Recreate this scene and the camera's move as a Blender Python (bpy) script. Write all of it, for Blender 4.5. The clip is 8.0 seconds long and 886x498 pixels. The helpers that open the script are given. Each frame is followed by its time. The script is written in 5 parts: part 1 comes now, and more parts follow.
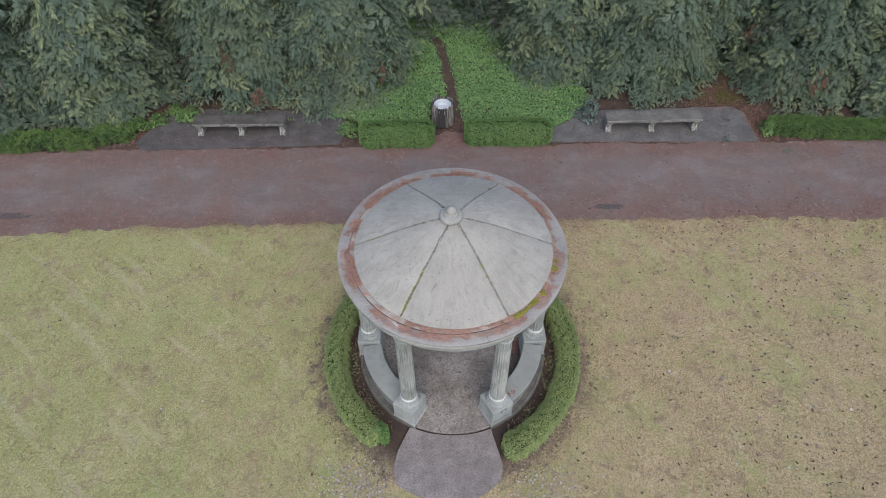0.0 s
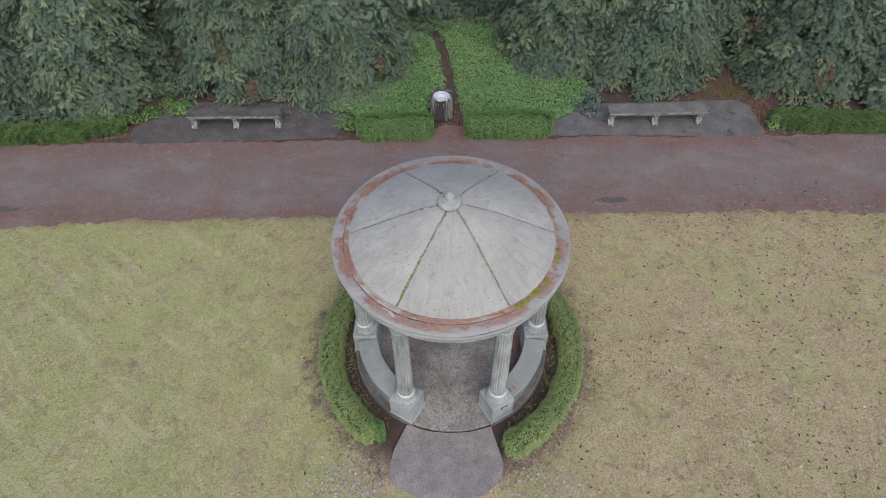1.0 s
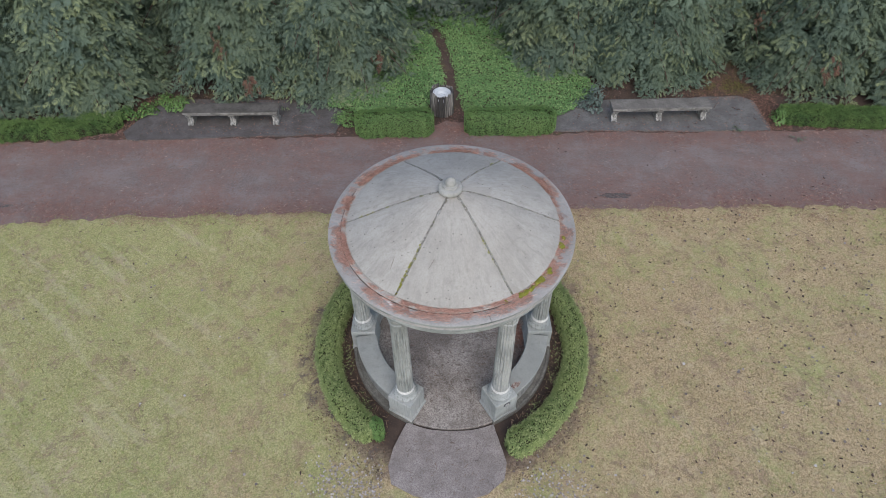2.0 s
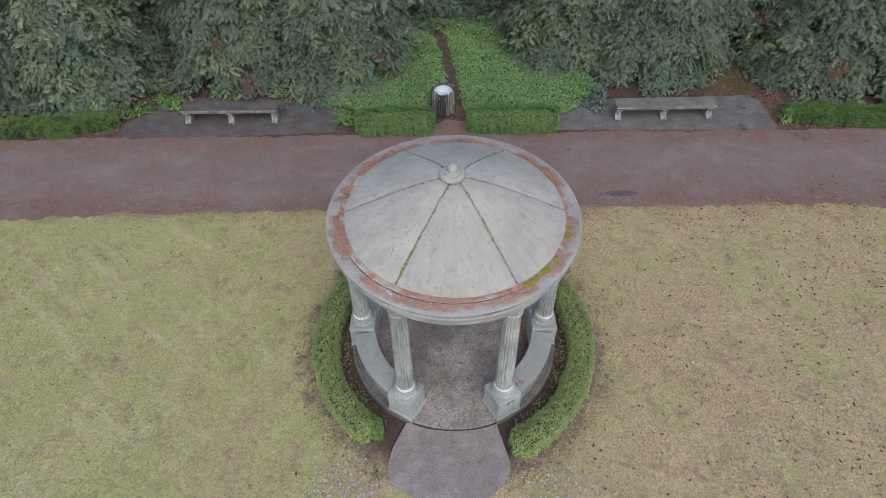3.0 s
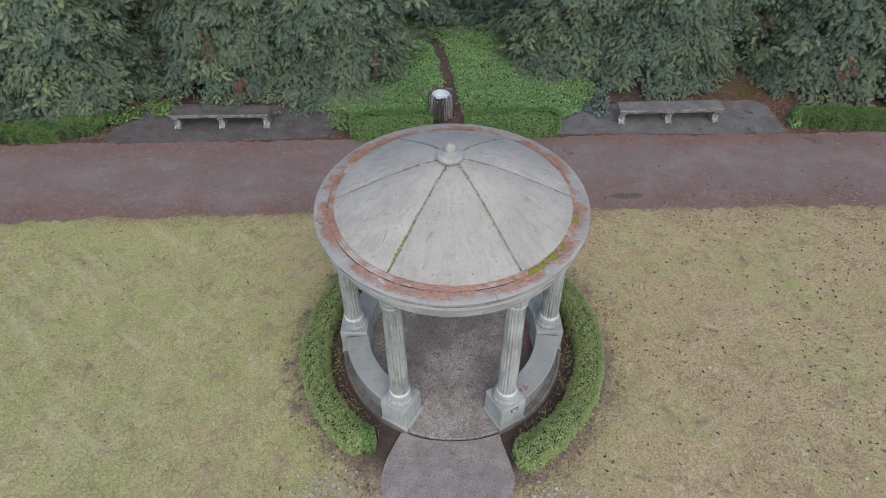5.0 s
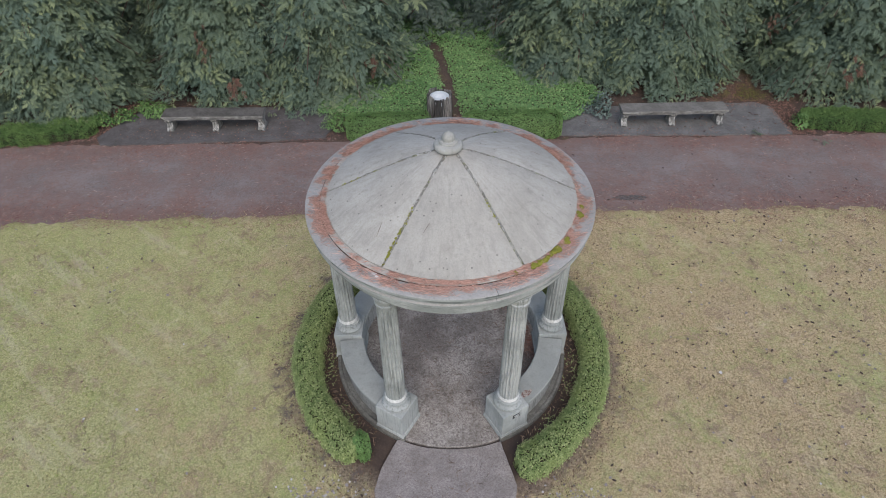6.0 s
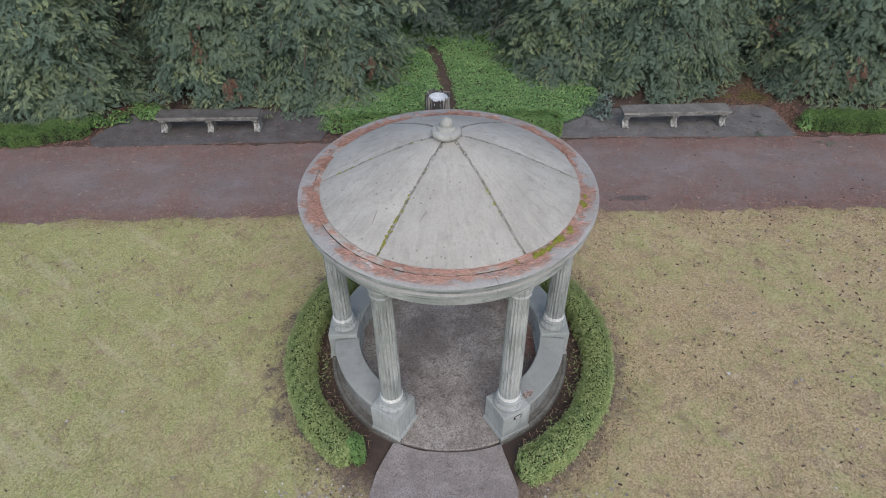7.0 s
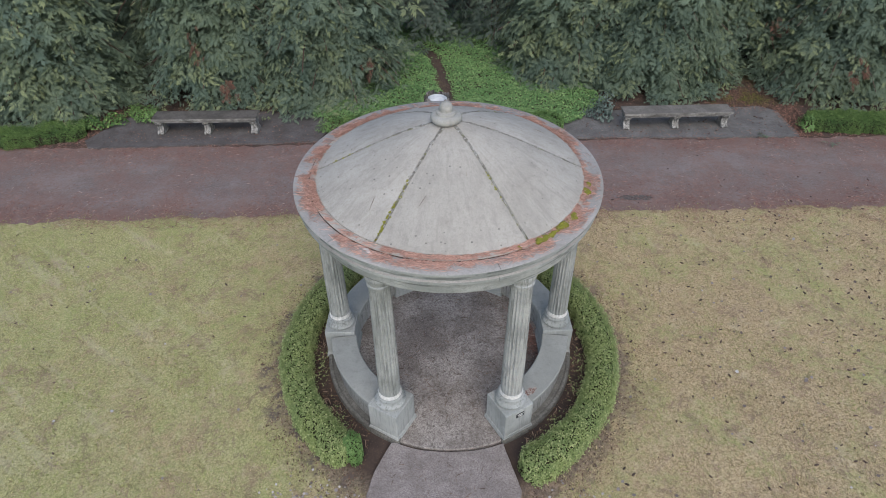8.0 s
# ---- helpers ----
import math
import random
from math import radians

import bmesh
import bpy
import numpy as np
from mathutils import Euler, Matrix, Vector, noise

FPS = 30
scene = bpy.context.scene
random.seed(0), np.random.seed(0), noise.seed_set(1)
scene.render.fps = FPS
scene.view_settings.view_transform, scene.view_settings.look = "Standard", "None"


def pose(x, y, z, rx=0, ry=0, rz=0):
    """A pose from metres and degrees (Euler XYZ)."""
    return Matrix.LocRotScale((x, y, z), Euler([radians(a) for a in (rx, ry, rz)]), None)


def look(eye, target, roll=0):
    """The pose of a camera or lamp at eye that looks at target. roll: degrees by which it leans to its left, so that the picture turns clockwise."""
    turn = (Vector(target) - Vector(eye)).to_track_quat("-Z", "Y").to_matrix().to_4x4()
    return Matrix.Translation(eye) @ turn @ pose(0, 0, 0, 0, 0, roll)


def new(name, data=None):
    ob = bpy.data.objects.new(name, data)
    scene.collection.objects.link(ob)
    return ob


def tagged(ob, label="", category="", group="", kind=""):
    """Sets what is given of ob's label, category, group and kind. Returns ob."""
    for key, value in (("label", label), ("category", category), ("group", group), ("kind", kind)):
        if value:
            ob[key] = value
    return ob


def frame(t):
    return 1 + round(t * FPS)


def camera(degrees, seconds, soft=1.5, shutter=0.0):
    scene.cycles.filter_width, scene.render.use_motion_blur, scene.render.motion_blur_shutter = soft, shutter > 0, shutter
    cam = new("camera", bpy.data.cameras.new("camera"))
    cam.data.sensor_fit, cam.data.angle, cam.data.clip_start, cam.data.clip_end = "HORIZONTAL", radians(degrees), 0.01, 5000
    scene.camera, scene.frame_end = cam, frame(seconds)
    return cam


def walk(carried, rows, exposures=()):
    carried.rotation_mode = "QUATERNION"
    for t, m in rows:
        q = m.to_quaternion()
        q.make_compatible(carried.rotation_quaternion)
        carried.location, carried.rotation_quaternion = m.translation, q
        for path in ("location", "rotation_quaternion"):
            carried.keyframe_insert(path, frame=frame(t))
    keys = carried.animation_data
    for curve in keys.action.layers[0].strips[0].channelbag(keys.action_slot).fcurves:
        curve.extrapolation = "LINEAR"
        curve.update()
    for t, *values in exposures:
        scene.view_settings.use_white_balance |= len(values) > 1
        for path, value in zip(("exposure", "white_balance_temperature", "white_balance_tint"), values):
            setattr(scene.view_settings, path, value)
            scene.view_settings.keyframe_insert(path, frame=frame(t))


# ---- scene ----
cam = camera(71.0, 8.0, 0.55)
PATH = [
    (0, (0.068, 0.298, 10.57), (0.056, 1.568, 9.026), -0.7),
    (0.5, (0.097, 0.325, 10.349), (0.085, 1.6, 8.808), -0.7),
    (1, (0.086, 0.335, 10.116), (0.075, 1.62, 8.583), -0.6),
    (1.5, (0.087, 0.319, 9.895), (0.076, 1.616, 8.373), -0.7),
    (3, (0.063, 0.242, 9.223), (0.049, 1.587, 7.744), -0.7),
    (3.5, (0.055, 0.235, 8.985), (0.041, 1.598, 7.521), -0.7),
    (4, (0.048, 0.248, 8.746), (0.034, 1.629, 7.299), -0.7),
    (4.5, (0.062, 0.251, 8.561), (0.05, 1.652, 7.134), -0.7),
    (6, (0.097, 0.384, 7.903), (0.088, 1.839, 6.532), -0.7),
    (6.5, (0.101, 0.411, 7.695), (0.093, 1.883, 6.341), -0.6),
    (7, (0.108, 0.403, 7.494), (0.102, 1.893, 6.16), -0.6),
    (7.5, (0.1, 0.375, 7.301), (0.096, 1.883, 5.987), -0.6),
    (8, (0.098, 0.362, 7.119), (0.095, 1.886, 5.825), -0.6),
]
walk(cam, [(t, look(eye, target, roll)) for t, eye, target, roll in PATH])

# ---- light: an even overcast sky ----
SUN_UP, SUN_WAY = 49.0, 172.0
scene.view_settings.exposure = 0.55
world = bpy.data.worlds.new("sky")
scene.world = world
world.use_nodes = True
wn = world.node_tree.nodes
sky = wn.new("ShaderNodeTexSky")
sky.sky_type = "NISHITA"
sky.sun_disc = False
sky.sun_elevation = radians(SUN_UP)
sky.sun_rotation = radians(SUN_WAY)
sky.air_density, sky.dust_density, sky.ozone_density = 1.0, 2.3, 1.0
wn["Background"].inputs["Strength"].default_value = 0.14
world.node_tree.links.new(sky.outputs[0], wn["Background"].inputs["Color"])
sun = new("sun", bpy.data.lights.new("sun", "SUN"))
sun.data.energy, sun.data.angle, sun.data.color = 0.98, radians(60), (1.0, 0.995, 0.99)
a, b = radians(SUN_WAY), radians(SUN_UP)
sun.matrix_world = look((30 * math.sin(a) * math.cos(b), 30 * math.cos(a) * math.cos(b), 30 * math.sin(b)), (0, 0, 0))

rng = np.random.default_rng(7)
GX, GY = 0.165, 6.487       # the foot of the gazebo's axis
HX, HY = 0.165, 6.415        # the middle of the hedge ring


# ---- materials ----
class Mat:
    """A node material with short calls for its nodes."""

    def __init__(self, name, rough=0.8, spec=0.3):
        self.m = bpy.data.materials.new(name)
        self.m.use_nodes = True
        self.t = self.m.node_tree
        self.b = self.t.nodes["Principled BSDF"]
        self.b.inputs["Roughness"].default_value = rough
        self.b.inputs["Specular IOR Level"].default_value = spec
        self.g = self.t.nodes.new("ShaderNodeNewGeometry")
        self.pos = self.g.outputs["Position"]

    def put(self, sock, val):
        if hasattr(val, "links"):
            self.t.links.new(val, sock)
        else:
            sock.default_value = val

    def noise(self, scale, detail=4, rough=0.6, vec=None, dist=0.0):
        n = self.t.nodes.new("ShaderNodeTexNoise")
        n.inputs["Scale"].default_value, n.inputs["Detail"].default_value = scale, detail
        n.inputs["Roughness"].default_value, n.inputs["Distortion"].default_value = rough, dist
        self.t.links.new(vec or self.pos, n.inputs["Vector"])
        return n.outputs["Fac"]

    def voronoi(self, scale, vec=None, feature="F1"):
        n = self.t.nodes.new("ShaderNodeTexVoronoi")
        n.feature = feature
        n.inputs["Scale"].default_value = scale
        self.t.links.new(vec or self.pos, n.inputs["Vector"])
        return n.outputs["Distance"]

    def stretch(self, sx, sy, sz):
        n = self.t.nodes.new("ShaderNodeVectorMath")
        n.operation = "MULTIPLY"
        self.t.links.new(self.pos, n.inputs[0])
        n.inputs[1].default_value = (sx, sy, sz)
        return n.outputs[0]

    def ramp(self, fac, lo, hi, a=0.0, b=1.0):
        n = self.t.nodes.new("ShaderNodeMapRange")
        n.interpolation_type = "SMOOTHSTEP"
        for i, v in enumerate((fac, lo, hi, a, b)):
            self.put(n.inputs[i], v)
        return n.outputs[0]

    def mix(self, fac, c1, c2, mode="MIX"):
        n = self.t.nodes.new("ShaderNodeMix")
        n.data_type, n.blend_type = "RGBA", mode
        self.put(n.inputs[0], fac)
        for i, c in ((6, c1), (7, c2)):
            self.put(n.inputs[i], c if hasattr(c, "links") else (*c, 1.0))
        return n.outputs[2]

    def math(self, op, x, y=0.0):
        n = self.t.nodes.new("ShaderNodeMath")
        n.operation = op
        self.put(n.inputs[0], x)
        self.put(n.inputs[1], y)
        return n.outputs[0]

    def attr(self, name):
        n = self.t.nodes.new("ShaderNodeAttribute")
        n.attribute_name = name
        return n.outputs["Fac"]

    def rand(self):
        return self.t.nodes.new("ShaderNodeObjectInfo").outputs["Random"]

    def island(self):
        return self.g.outputs["Random Per Island"]

    def colour(self, c):
        self.put(self.b.inputs["Base Color"], c if hasattr(c, "links") else (*c, 1.0))
        return self

    def bump(self, height, dist=0.01, strength=0.6):
        n = self.t.nodes.new("ShaderNodeBump")
        n.inputs["Distance"].default_value, n.inputs["Strength"].default_value = dist, strength
        self.t.links.new(height, n.inputs["Height"])
        self.t.links.new(n.outputs[0], self.b.inputs["Normal"])
        return self


def concrete(name, base, dark, pale, streak=0.5, scale=1.0, radial=False, grain=0.4, blot=0.7, band=False):
    k = Mat(name, 0.85, 0.25)
    big = k.noise(1.7 * scale, 5, 0.65)
    mid = k.noise(9 * scale, 6, 0.75)
    fine = k.noise(90, 4, 0.8)
    c = k.mix(k.ramp(big, 0.35, 0.68), base, pale)
    c = k.mix(k.ramp(mid, 0.5, 0.75, 0.0, blot), c, dark)
    if radial:
        sp = k.t.nodes.new("ShaderNodeSeparateXYZ")
        k.t.links.new(k.pos, sp.inputs[0])
        ox, oy = k.math("SUBTRACT", sp.outputs[0], GX), k.math("SUBTRACT", sp.outputs[1], GY)
        cb = k.t.nodes.new("ShaderNodeCombineXYZ")
        k.t.links.new(k.math("MULTIPLY", k.math("ARCTAN2", oy, ox), 5.0), cb.inputs[0])
        k.t.links.new(k.math("SQRT", k.math("ADD", k.math("MULTIPLY", ox, ox), k.math("MULTIPLY", oy, oy))), cb.inputs[1])
        run = k.noise(3.2, 6, 0.7, cb.outputs[0], 0.9)
        c = k.mix(k.ramp(k.noise(2.6, 5, 0.7, cb.outputs[0], 0.6), 0.5, 0.72, 0.0, 0.7), c, pale)
        spots = k.voronoi(11.0)
        c = k.mix(k.math("MULTIPLY", k.ramp(spots, 0.09, 0.13, 0.9, 0.0), k.ramp(k.noise(1.3, 3), 0.43, 0.52)), c, (0.06, 0.06, 0.055))
    else:
        along = k.stretch(0.5, 0.5, 5.0) if band else k.stretch(3.0, 3.0, 0.22)
        run = k.noise(4 if band else 9, 5, 0.7, along)
        c = k.mix(k.ramp(k.noise(5 if band else 12, 5, 0.7, along), 0.56, 0.74, 0.0, streak * 0.8), c, pale)
    if band:
        c = k.mix(k.ramp(k.noise(1.6, 5, 0.7, k.stretch(1.0, 1.0, 2.0)), 0.56, 0.68, 0.0, 0.75), c, dark)
    c = k.mix(k.ramp(run, 0.5, 0.62, 0.0, streak), c, dark)
    if radial:
        c = k.mix(k.math("MULTIPLY", k.rand(), 0.45), c, dark)
    c = k.mix(k.ramp(k.noise(38, 5, 0.85), 0.47, 0.62, 0.0, grain), c, dark)
    c = k.mix(k.ramp(fine, 0.46, 0.62, 0.0, grain), c, tuple(v * 0.6 for v in base))
    c = k.mix(k.ramp(k.noise(55, 5, 0.85), 0.54, 0.66, 0.0, grain), c, pale)
    return k.colour(c).bump(k.math("ADD", fine, k.math("MULTIPLY", mid, 2.0)), 0.005, 0.6)


CONCRETE = concrete("weathered_concrete", (0.265, 0.283, 0.272), (0.105, 0.115, 0.11), (0.41, 0.425, 0.415), 0.55, 0.8, False, 0.14, 0.35).m
SHELL = concrete("roof_concrete", (0.368, 0.350, 0.314), (0.235, 0.223, 0.195), (0.47, 0.450, 0.408), 0.3, 1.0, True, 0.3).m
BENCHSTONE = concrete("stained_cast_stone", (0.075, 0.07, 0.062), (0.03, 0.029, 0.027), (0.135, 0.125, 0.115), 0.3, 1.6, False, 0.3).m
GREYSTONE = concrete("grey_cast_stone", (0.135, 0.128, 0.117), (0.06, 0.057, 0.052), (0.21, 0.20, 0.186), 0.3, 1.6, False, 0.3).m
FLOORSTONE = concrete("stained_floor_concrete", (0.205, 0.180, 0.162), (0.065, 0.050, 0.041), (0.44, 0.405, 0.372), 0.35, 0.75, False, 0.8, 0.95).m
SLAB = concrete("brown_entrance_slab", (0.235, 0.207, 0.194), (0.12, 0.099, 0.092), (0.35, 0.318, 0.302), 0.1, 1.5, False, 0.75).m
PAD = concrete("dark_asphalt_pad", (0.09, 0.081, 0.078), (0.042, 0.036, 0.034), (0.15, 0.142, 0.142), 0.1, 1.4, False, 0.6).m
FINIAL = concrete("smooth_finial_concrete", (0.30, 0.30, 0.275), (0.17, 0.168, 0.15), (0.38, 0.378, 0.352), 0.25, 2.0, False, 0.15, 0.3).m
RIM = concrete("dirty_cornice_concrete", (0.285, 0.275, 0.258), (0.185, 0.175, 0.162), (0.36, 0.35, 0.332), 0.3, 0.8, False, 0.25, 0.4).m
GREYPAD = concrete("grey_asphalt_pad", (0.122, 0.119, 0.117), (0.06, 0.057, 0.055), (0.20, 0.195, 0.192), 0.1, 1.4, False, 0.6).m
SEATSTONE = concrete("smooth_seat_concrete", (0.27, 0.28, 0.262), (0.165, 0.174, 0.16), (0.335, 0.345, 0.325), 0.15, 0.9, False, 0.16, 0.55).m
CURB = concrete("mossy_curb", (0.135, 0.130, 0.116), (0.06, 0.058, 0.048), (0.22, 0.215, 0.195), 0.3, 3.0, False, 0.6).m
WALLSTONE = concrete("stained_bench_wall", (0.30, 0.305, 0.288), (0.11, 0.11, 0.10), (0.37, 0.37, 0.35), 0.75, 1.3, False, 0.3, 0.7).m
BEAM = concrete("stained_beam_concrete", (0.245, 0.264, 0.252), (0.075, 0.085, 0.08), (0.44, 0.455, 0.44), 0.6, 0.7, False, 0.15, 0.35, True).m
PEDSTONE = concrete("pedestal_concrete", (0.285, 0.303, 0.29), (0.15, 0.162, 0.153), (0.40, 0.415, 0.40), 0.3, 0.8, False, 0.14, 0.35).m
CHALK = concrete("bare_pale_patch", (0.60, 0.60, 0.58), (0.30, 0.30, 0.29), (0.74, 0.74, 0.72), 0.4, 4).m


def soil_colour(k):
    n = k.noise(3, 6, 0.7)
    f = k.noise(45, 4, 0.8)
    c = k.mix(k.ramp(n, 0.35, 0.65), (0.055, 0.043, 0.038), (0.085, 0.062, 0.05))
    return k.mix(k.ramp(f, 0.55, 0.75, 0.0, 0.8), c, (0.17, 0.115, 0.085))


k = Mat("duff", 0.95, 0.1)
n1 = k.noise(1.1, 5, 0.7)
c = k.mix(k.ramp(n1, 0.4, 0.62, 0.0, 0.7), soil_colour(k), (0.092, 0.070, 0.060))
c = k.mix(k.ramp(k.noise(0.8, 5, 0.7), 0.55, 0.66, 0.0, 0.6), c, (0.14, 0.13, 0.06))
c = k.mix(k.ramp(k.noise(33, 5, 0.9), 0.5, 0.62, 0.0, 0.7), c, (0.16, 0.105, 0.085))
DUFF = k.colour(c).bump(k.noise(60, 4, 0.8), 0.02, 0.8).m

# soil mix, used only for the painted shadow line beside the roof curb
k = Mat("soil", 0.95, 0.1)
LIPSHADOW = k.colour(soil_colour(k)).bump(k.noise(40, 5, 0.8), 0.02, 0.8).m

# lawn: tired winter turf, greener to one side, bare by the hedge
k = Mat("turf", 0.95, 0.1)
sep = k.t.nodes.new("ShaderNodeSeparateXYZ")
k.t.links.new(k.pos, sep.inputs[0])
px, py = sep.outputs[0], sep.outputs[1]
side = k.ramp(px, -8.0, 3.0, 1.15, 0.15)
patch = k.noise(0.55, 5, 0.6)
tuft = k.noise(34, 6, 0.9, None, 0.6)
blade = k.noise(70, 4, 0.85)
c = k.mix(k.ramp(tuft, 0.42, 0.58), (0.225, 0.170, 0.096), (0.535, 0.425, 0.262))
green = k.math("ADD", side, k.ramp(patch, 0.35, 0.7, -0.3, 0.5))
greenc = k.mix(k.ramp(k.noise(36, 5, 0.9, None, 0.6), 0.42, 0.58), (0.200, 0.212, 0.086), (0.455, 0.445, 0.215))
gmask = k.math("ADD", green, k.math("MULTIPLY", k.math("SUBTRACT", k.noise(2.6, 7, 0.85), 0.5), 3.2))
c = k.mix(k.ramp(gmask, 0.05, 0.95, 0.0, 0.9), c, greenc)
c = k.mix(k.ramp(k.noise(1.9, 7, 0.85, None, 0.4), 0.52, 0.60, 0.0, 0.6), c, (0.27, 0.19, 0.14))
c = k.mix(k.ramp(k.noise(1.4, 7, 0.85), 0.54, 0.68, 0.0, 0.5), c, (0.53, 0.455, 0.32))
c = k.mix(k.ramp(k.noise(0.9, 6, 0.85, None, 0.5), 0.50, 0.66, 0.0, 0.5), c, (0.265, 0.325, 0.11))
c = k.mix(k.ramp(k.noise(2.3, 6, 0.9, None, 0.8), 0.55, 0.61, 0.0, 0.6), c, (0.19, 0.135, 0.105))
c = k.mix(k.ramp(k.noise(8, 6, 0.85, None, 0.8), 0.54, 0.62, 0.0, 0.6), c, (0.17, 0.155, 0.08))
c = k.mix(k.ramp(k.noise(6, 6, 0.85, None, 1.0), 0.56, 0.64, 0.0, 0.5), c, (0.55, 0.46, 0.29))
c = k.mix(k.ramp(blade, 0.55, 0.66, 0.0, 0.7), c, (0.14, 0.115, 0.07))
c = k.mix(k.ramp(k.noise(62, 4, 0.85), 0.58, 0.68, 0.0, 0.7), c, (0.70, 0.63, 0.45))
cb = k.t.nodes.new("ShaderNodeCombineXYZ")
k.t.links.new(k.math("MULTIPLY", k.math("ADD", px, k.math("MULTIPLY", py, 1.3)), 2.2), cb.inputs[0])
k.t.links.new(k.math("MULTIPLY", k.math("SUBTRACT", px, py), 0.25), cb.inputs[1])
c = k.mix(k.ramp(k.noise(1.0, 4, 0.6, cb.outputs[0]), 0.52, 0.66, 0.0, k.ramp(px, -6.0, -2.5, 0.22, 0.03)), c, (0.54, 0.48, 0.37))
dx, dy = k.math("SUBTRACT", px, HX), k.math("SUBTRACT", py, HY)
rad = k.math("SQRT", k.math("ADD", k.math("MULTIPLY", dx, dx), k.math("MULTIPLY", dy, dy)))
rad = k.math("ADD", rad, k.math("MULTIPLY", k.noise(2.2, 5, 0.7), -1.1))
bare = k.ramp(rad, 1.55, 2.55, 1.0, 0.0)
earth = k.mix(k.ramp(k.noise(24, 5, 0.85), 0.42, 0.6), (0.10, 0.075, 0.062), (0.27, 0.205, 0.165))
c = k.mix(k.ramp(k.math("ADD", bare, k.math("MULTIPLY", k.noise(9, 6, 0.85), 0.9)), 0.75, 1.25, 0.0, 0.85), c, earth)
inner = k.ramp(k.math("SQRT", k.math("ADD", k.math("MULTIPLY", dx, dx), k.math("MULTIPLY", dy, dy))), 2.15, 2.45, 1.0, 0.0)
c = k.mix(k.math("MULTIPLY", k.ramp(rad, 2.0, 2.3, 1.0, 0.0), k.ramp(k.noise(2.4, 5, 0.75), 0.5, 0.6, 0.0, k.ramp(px, -2.0, 2.0, 0.95, 0.45))), c, (0.12, 0.097, 0.088))
c = k.mix(inner, c, soil_colour(k))
verge = k.math("ADD", k.math("SUBTRACT", py, k.math("MULTIPLY", px, 0.014)), k.math("MULTIPLY", k.math("SUBTRACT", k.noise(3.0, 6, 0.8), 0.5), 0.9))
c = k.mix(k.ramp(verge, 9.62, 10.0, 0.0, 0.85), c, k.mix(k.ramp(k.noise(50, 4, 0.85), 0.42, 0.6), (0.10, 0.062, 0.05), (0.29, 0.185, 0.145)))
TURF = k.colour(c).bump(k.math("ADD", tuft, blade), 0.012, 0.5).m

# path: old tarmac with a carpet of fallen needles towards its edges
k = Mat("path_tarmac", 0.9, 0.25)
sep = k.t.nodes.new("ShaderNodeSeparateXYZ")
k.t.links.new(k.pos, sep.inputs[0])
grit = k.noise(60, 5, 0.9)
c = k.mix(k.ramp(grit, 0.42, 0.6), (0.126, 0.108, 0.103), (0.275, 0.237, 0.229))
wear = k.noise(1.1, 7, 0.8, k.stretch(0.5, 1.0, 1.0))
c = k.mix(k.ramp(wear, 0.45, 0.62, 0.0, 0.6), c, (0.25, 0.226, 0.222))
c = k.mix(k.ramp(k.noise(30, 5, 0.9), 0.52, 0.64, 0.0, 0.7), c, (0.075, 0.062, 0.059))
mid = k.math("ABSOLUTE", k.math("SUBTRACT", k.math("SUBTRACT", sep.outputs[1], 11.15), k.math("MULTIPLY", sep.outputs[0], 0.02)))
lit = k.math("ADD", k.ramp(mid, 0.3, 1.6, 0.20, 0.36), k.math("MULTIPLY", k.noise(1.0, 6, 0.8), 1.0))
lit = k.math("ADD", lit, k.math("MULTIPLY", k.noise(30, 4, 0.85), 0.5))
c = k.mix(k.ramp(lit, 0.76, 1.22, 0.0, 0.66), c, k.mix(k.noise(70, 3, 0.8), (0.12, 0.065, 0.053), (0.29, 0.16, 0.125)))
PATHMAT = k.colour(c).bump(k.math("ADD", grit, k.noise(30, 4, 0.8)), 0.012, 0.7).m


def leaf(name, a, b, tip, rough=0.55, spec=0.3, patchy=0.9, vary=0.0, through_light=0.12):
    k = Mat(name, rough, spec)
    c = k.mix(k.ramp(k.noise(patchy, 4, 0.6), 0.35, 0.65), a, b)
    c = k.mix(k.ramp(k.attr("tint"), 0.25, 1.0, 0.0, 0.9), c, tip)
    c = k.mix(k.math("MULTIPLY", k.island(), 0.3), c, tuple(v * 0.5 for v in a))
    c = k.mix(k.math("MULTIPLY", k.rand(), vary), c, tuple(v * 0.4 for v in a))
    k.colour(c)
    thin = k.t.nodes.new("ShaderNodeBsdfTranslucent")
    k.put(thin.inputs["Color"], k.mix(0.5, c, tip))
    both = k.t.nodes.new("ShaderNodeMixShader")
    both.inputs[0].default_value = through_light
    k.t.links.new(k.b.outputs[0], both.inputs[1])
    k.t.links.new(thin.outputs[0], both.inputs[2])
    k.t.links.new(both.outputs[0], k.t.nodes["Material Output"].inputs["Surface"])
    return k.m


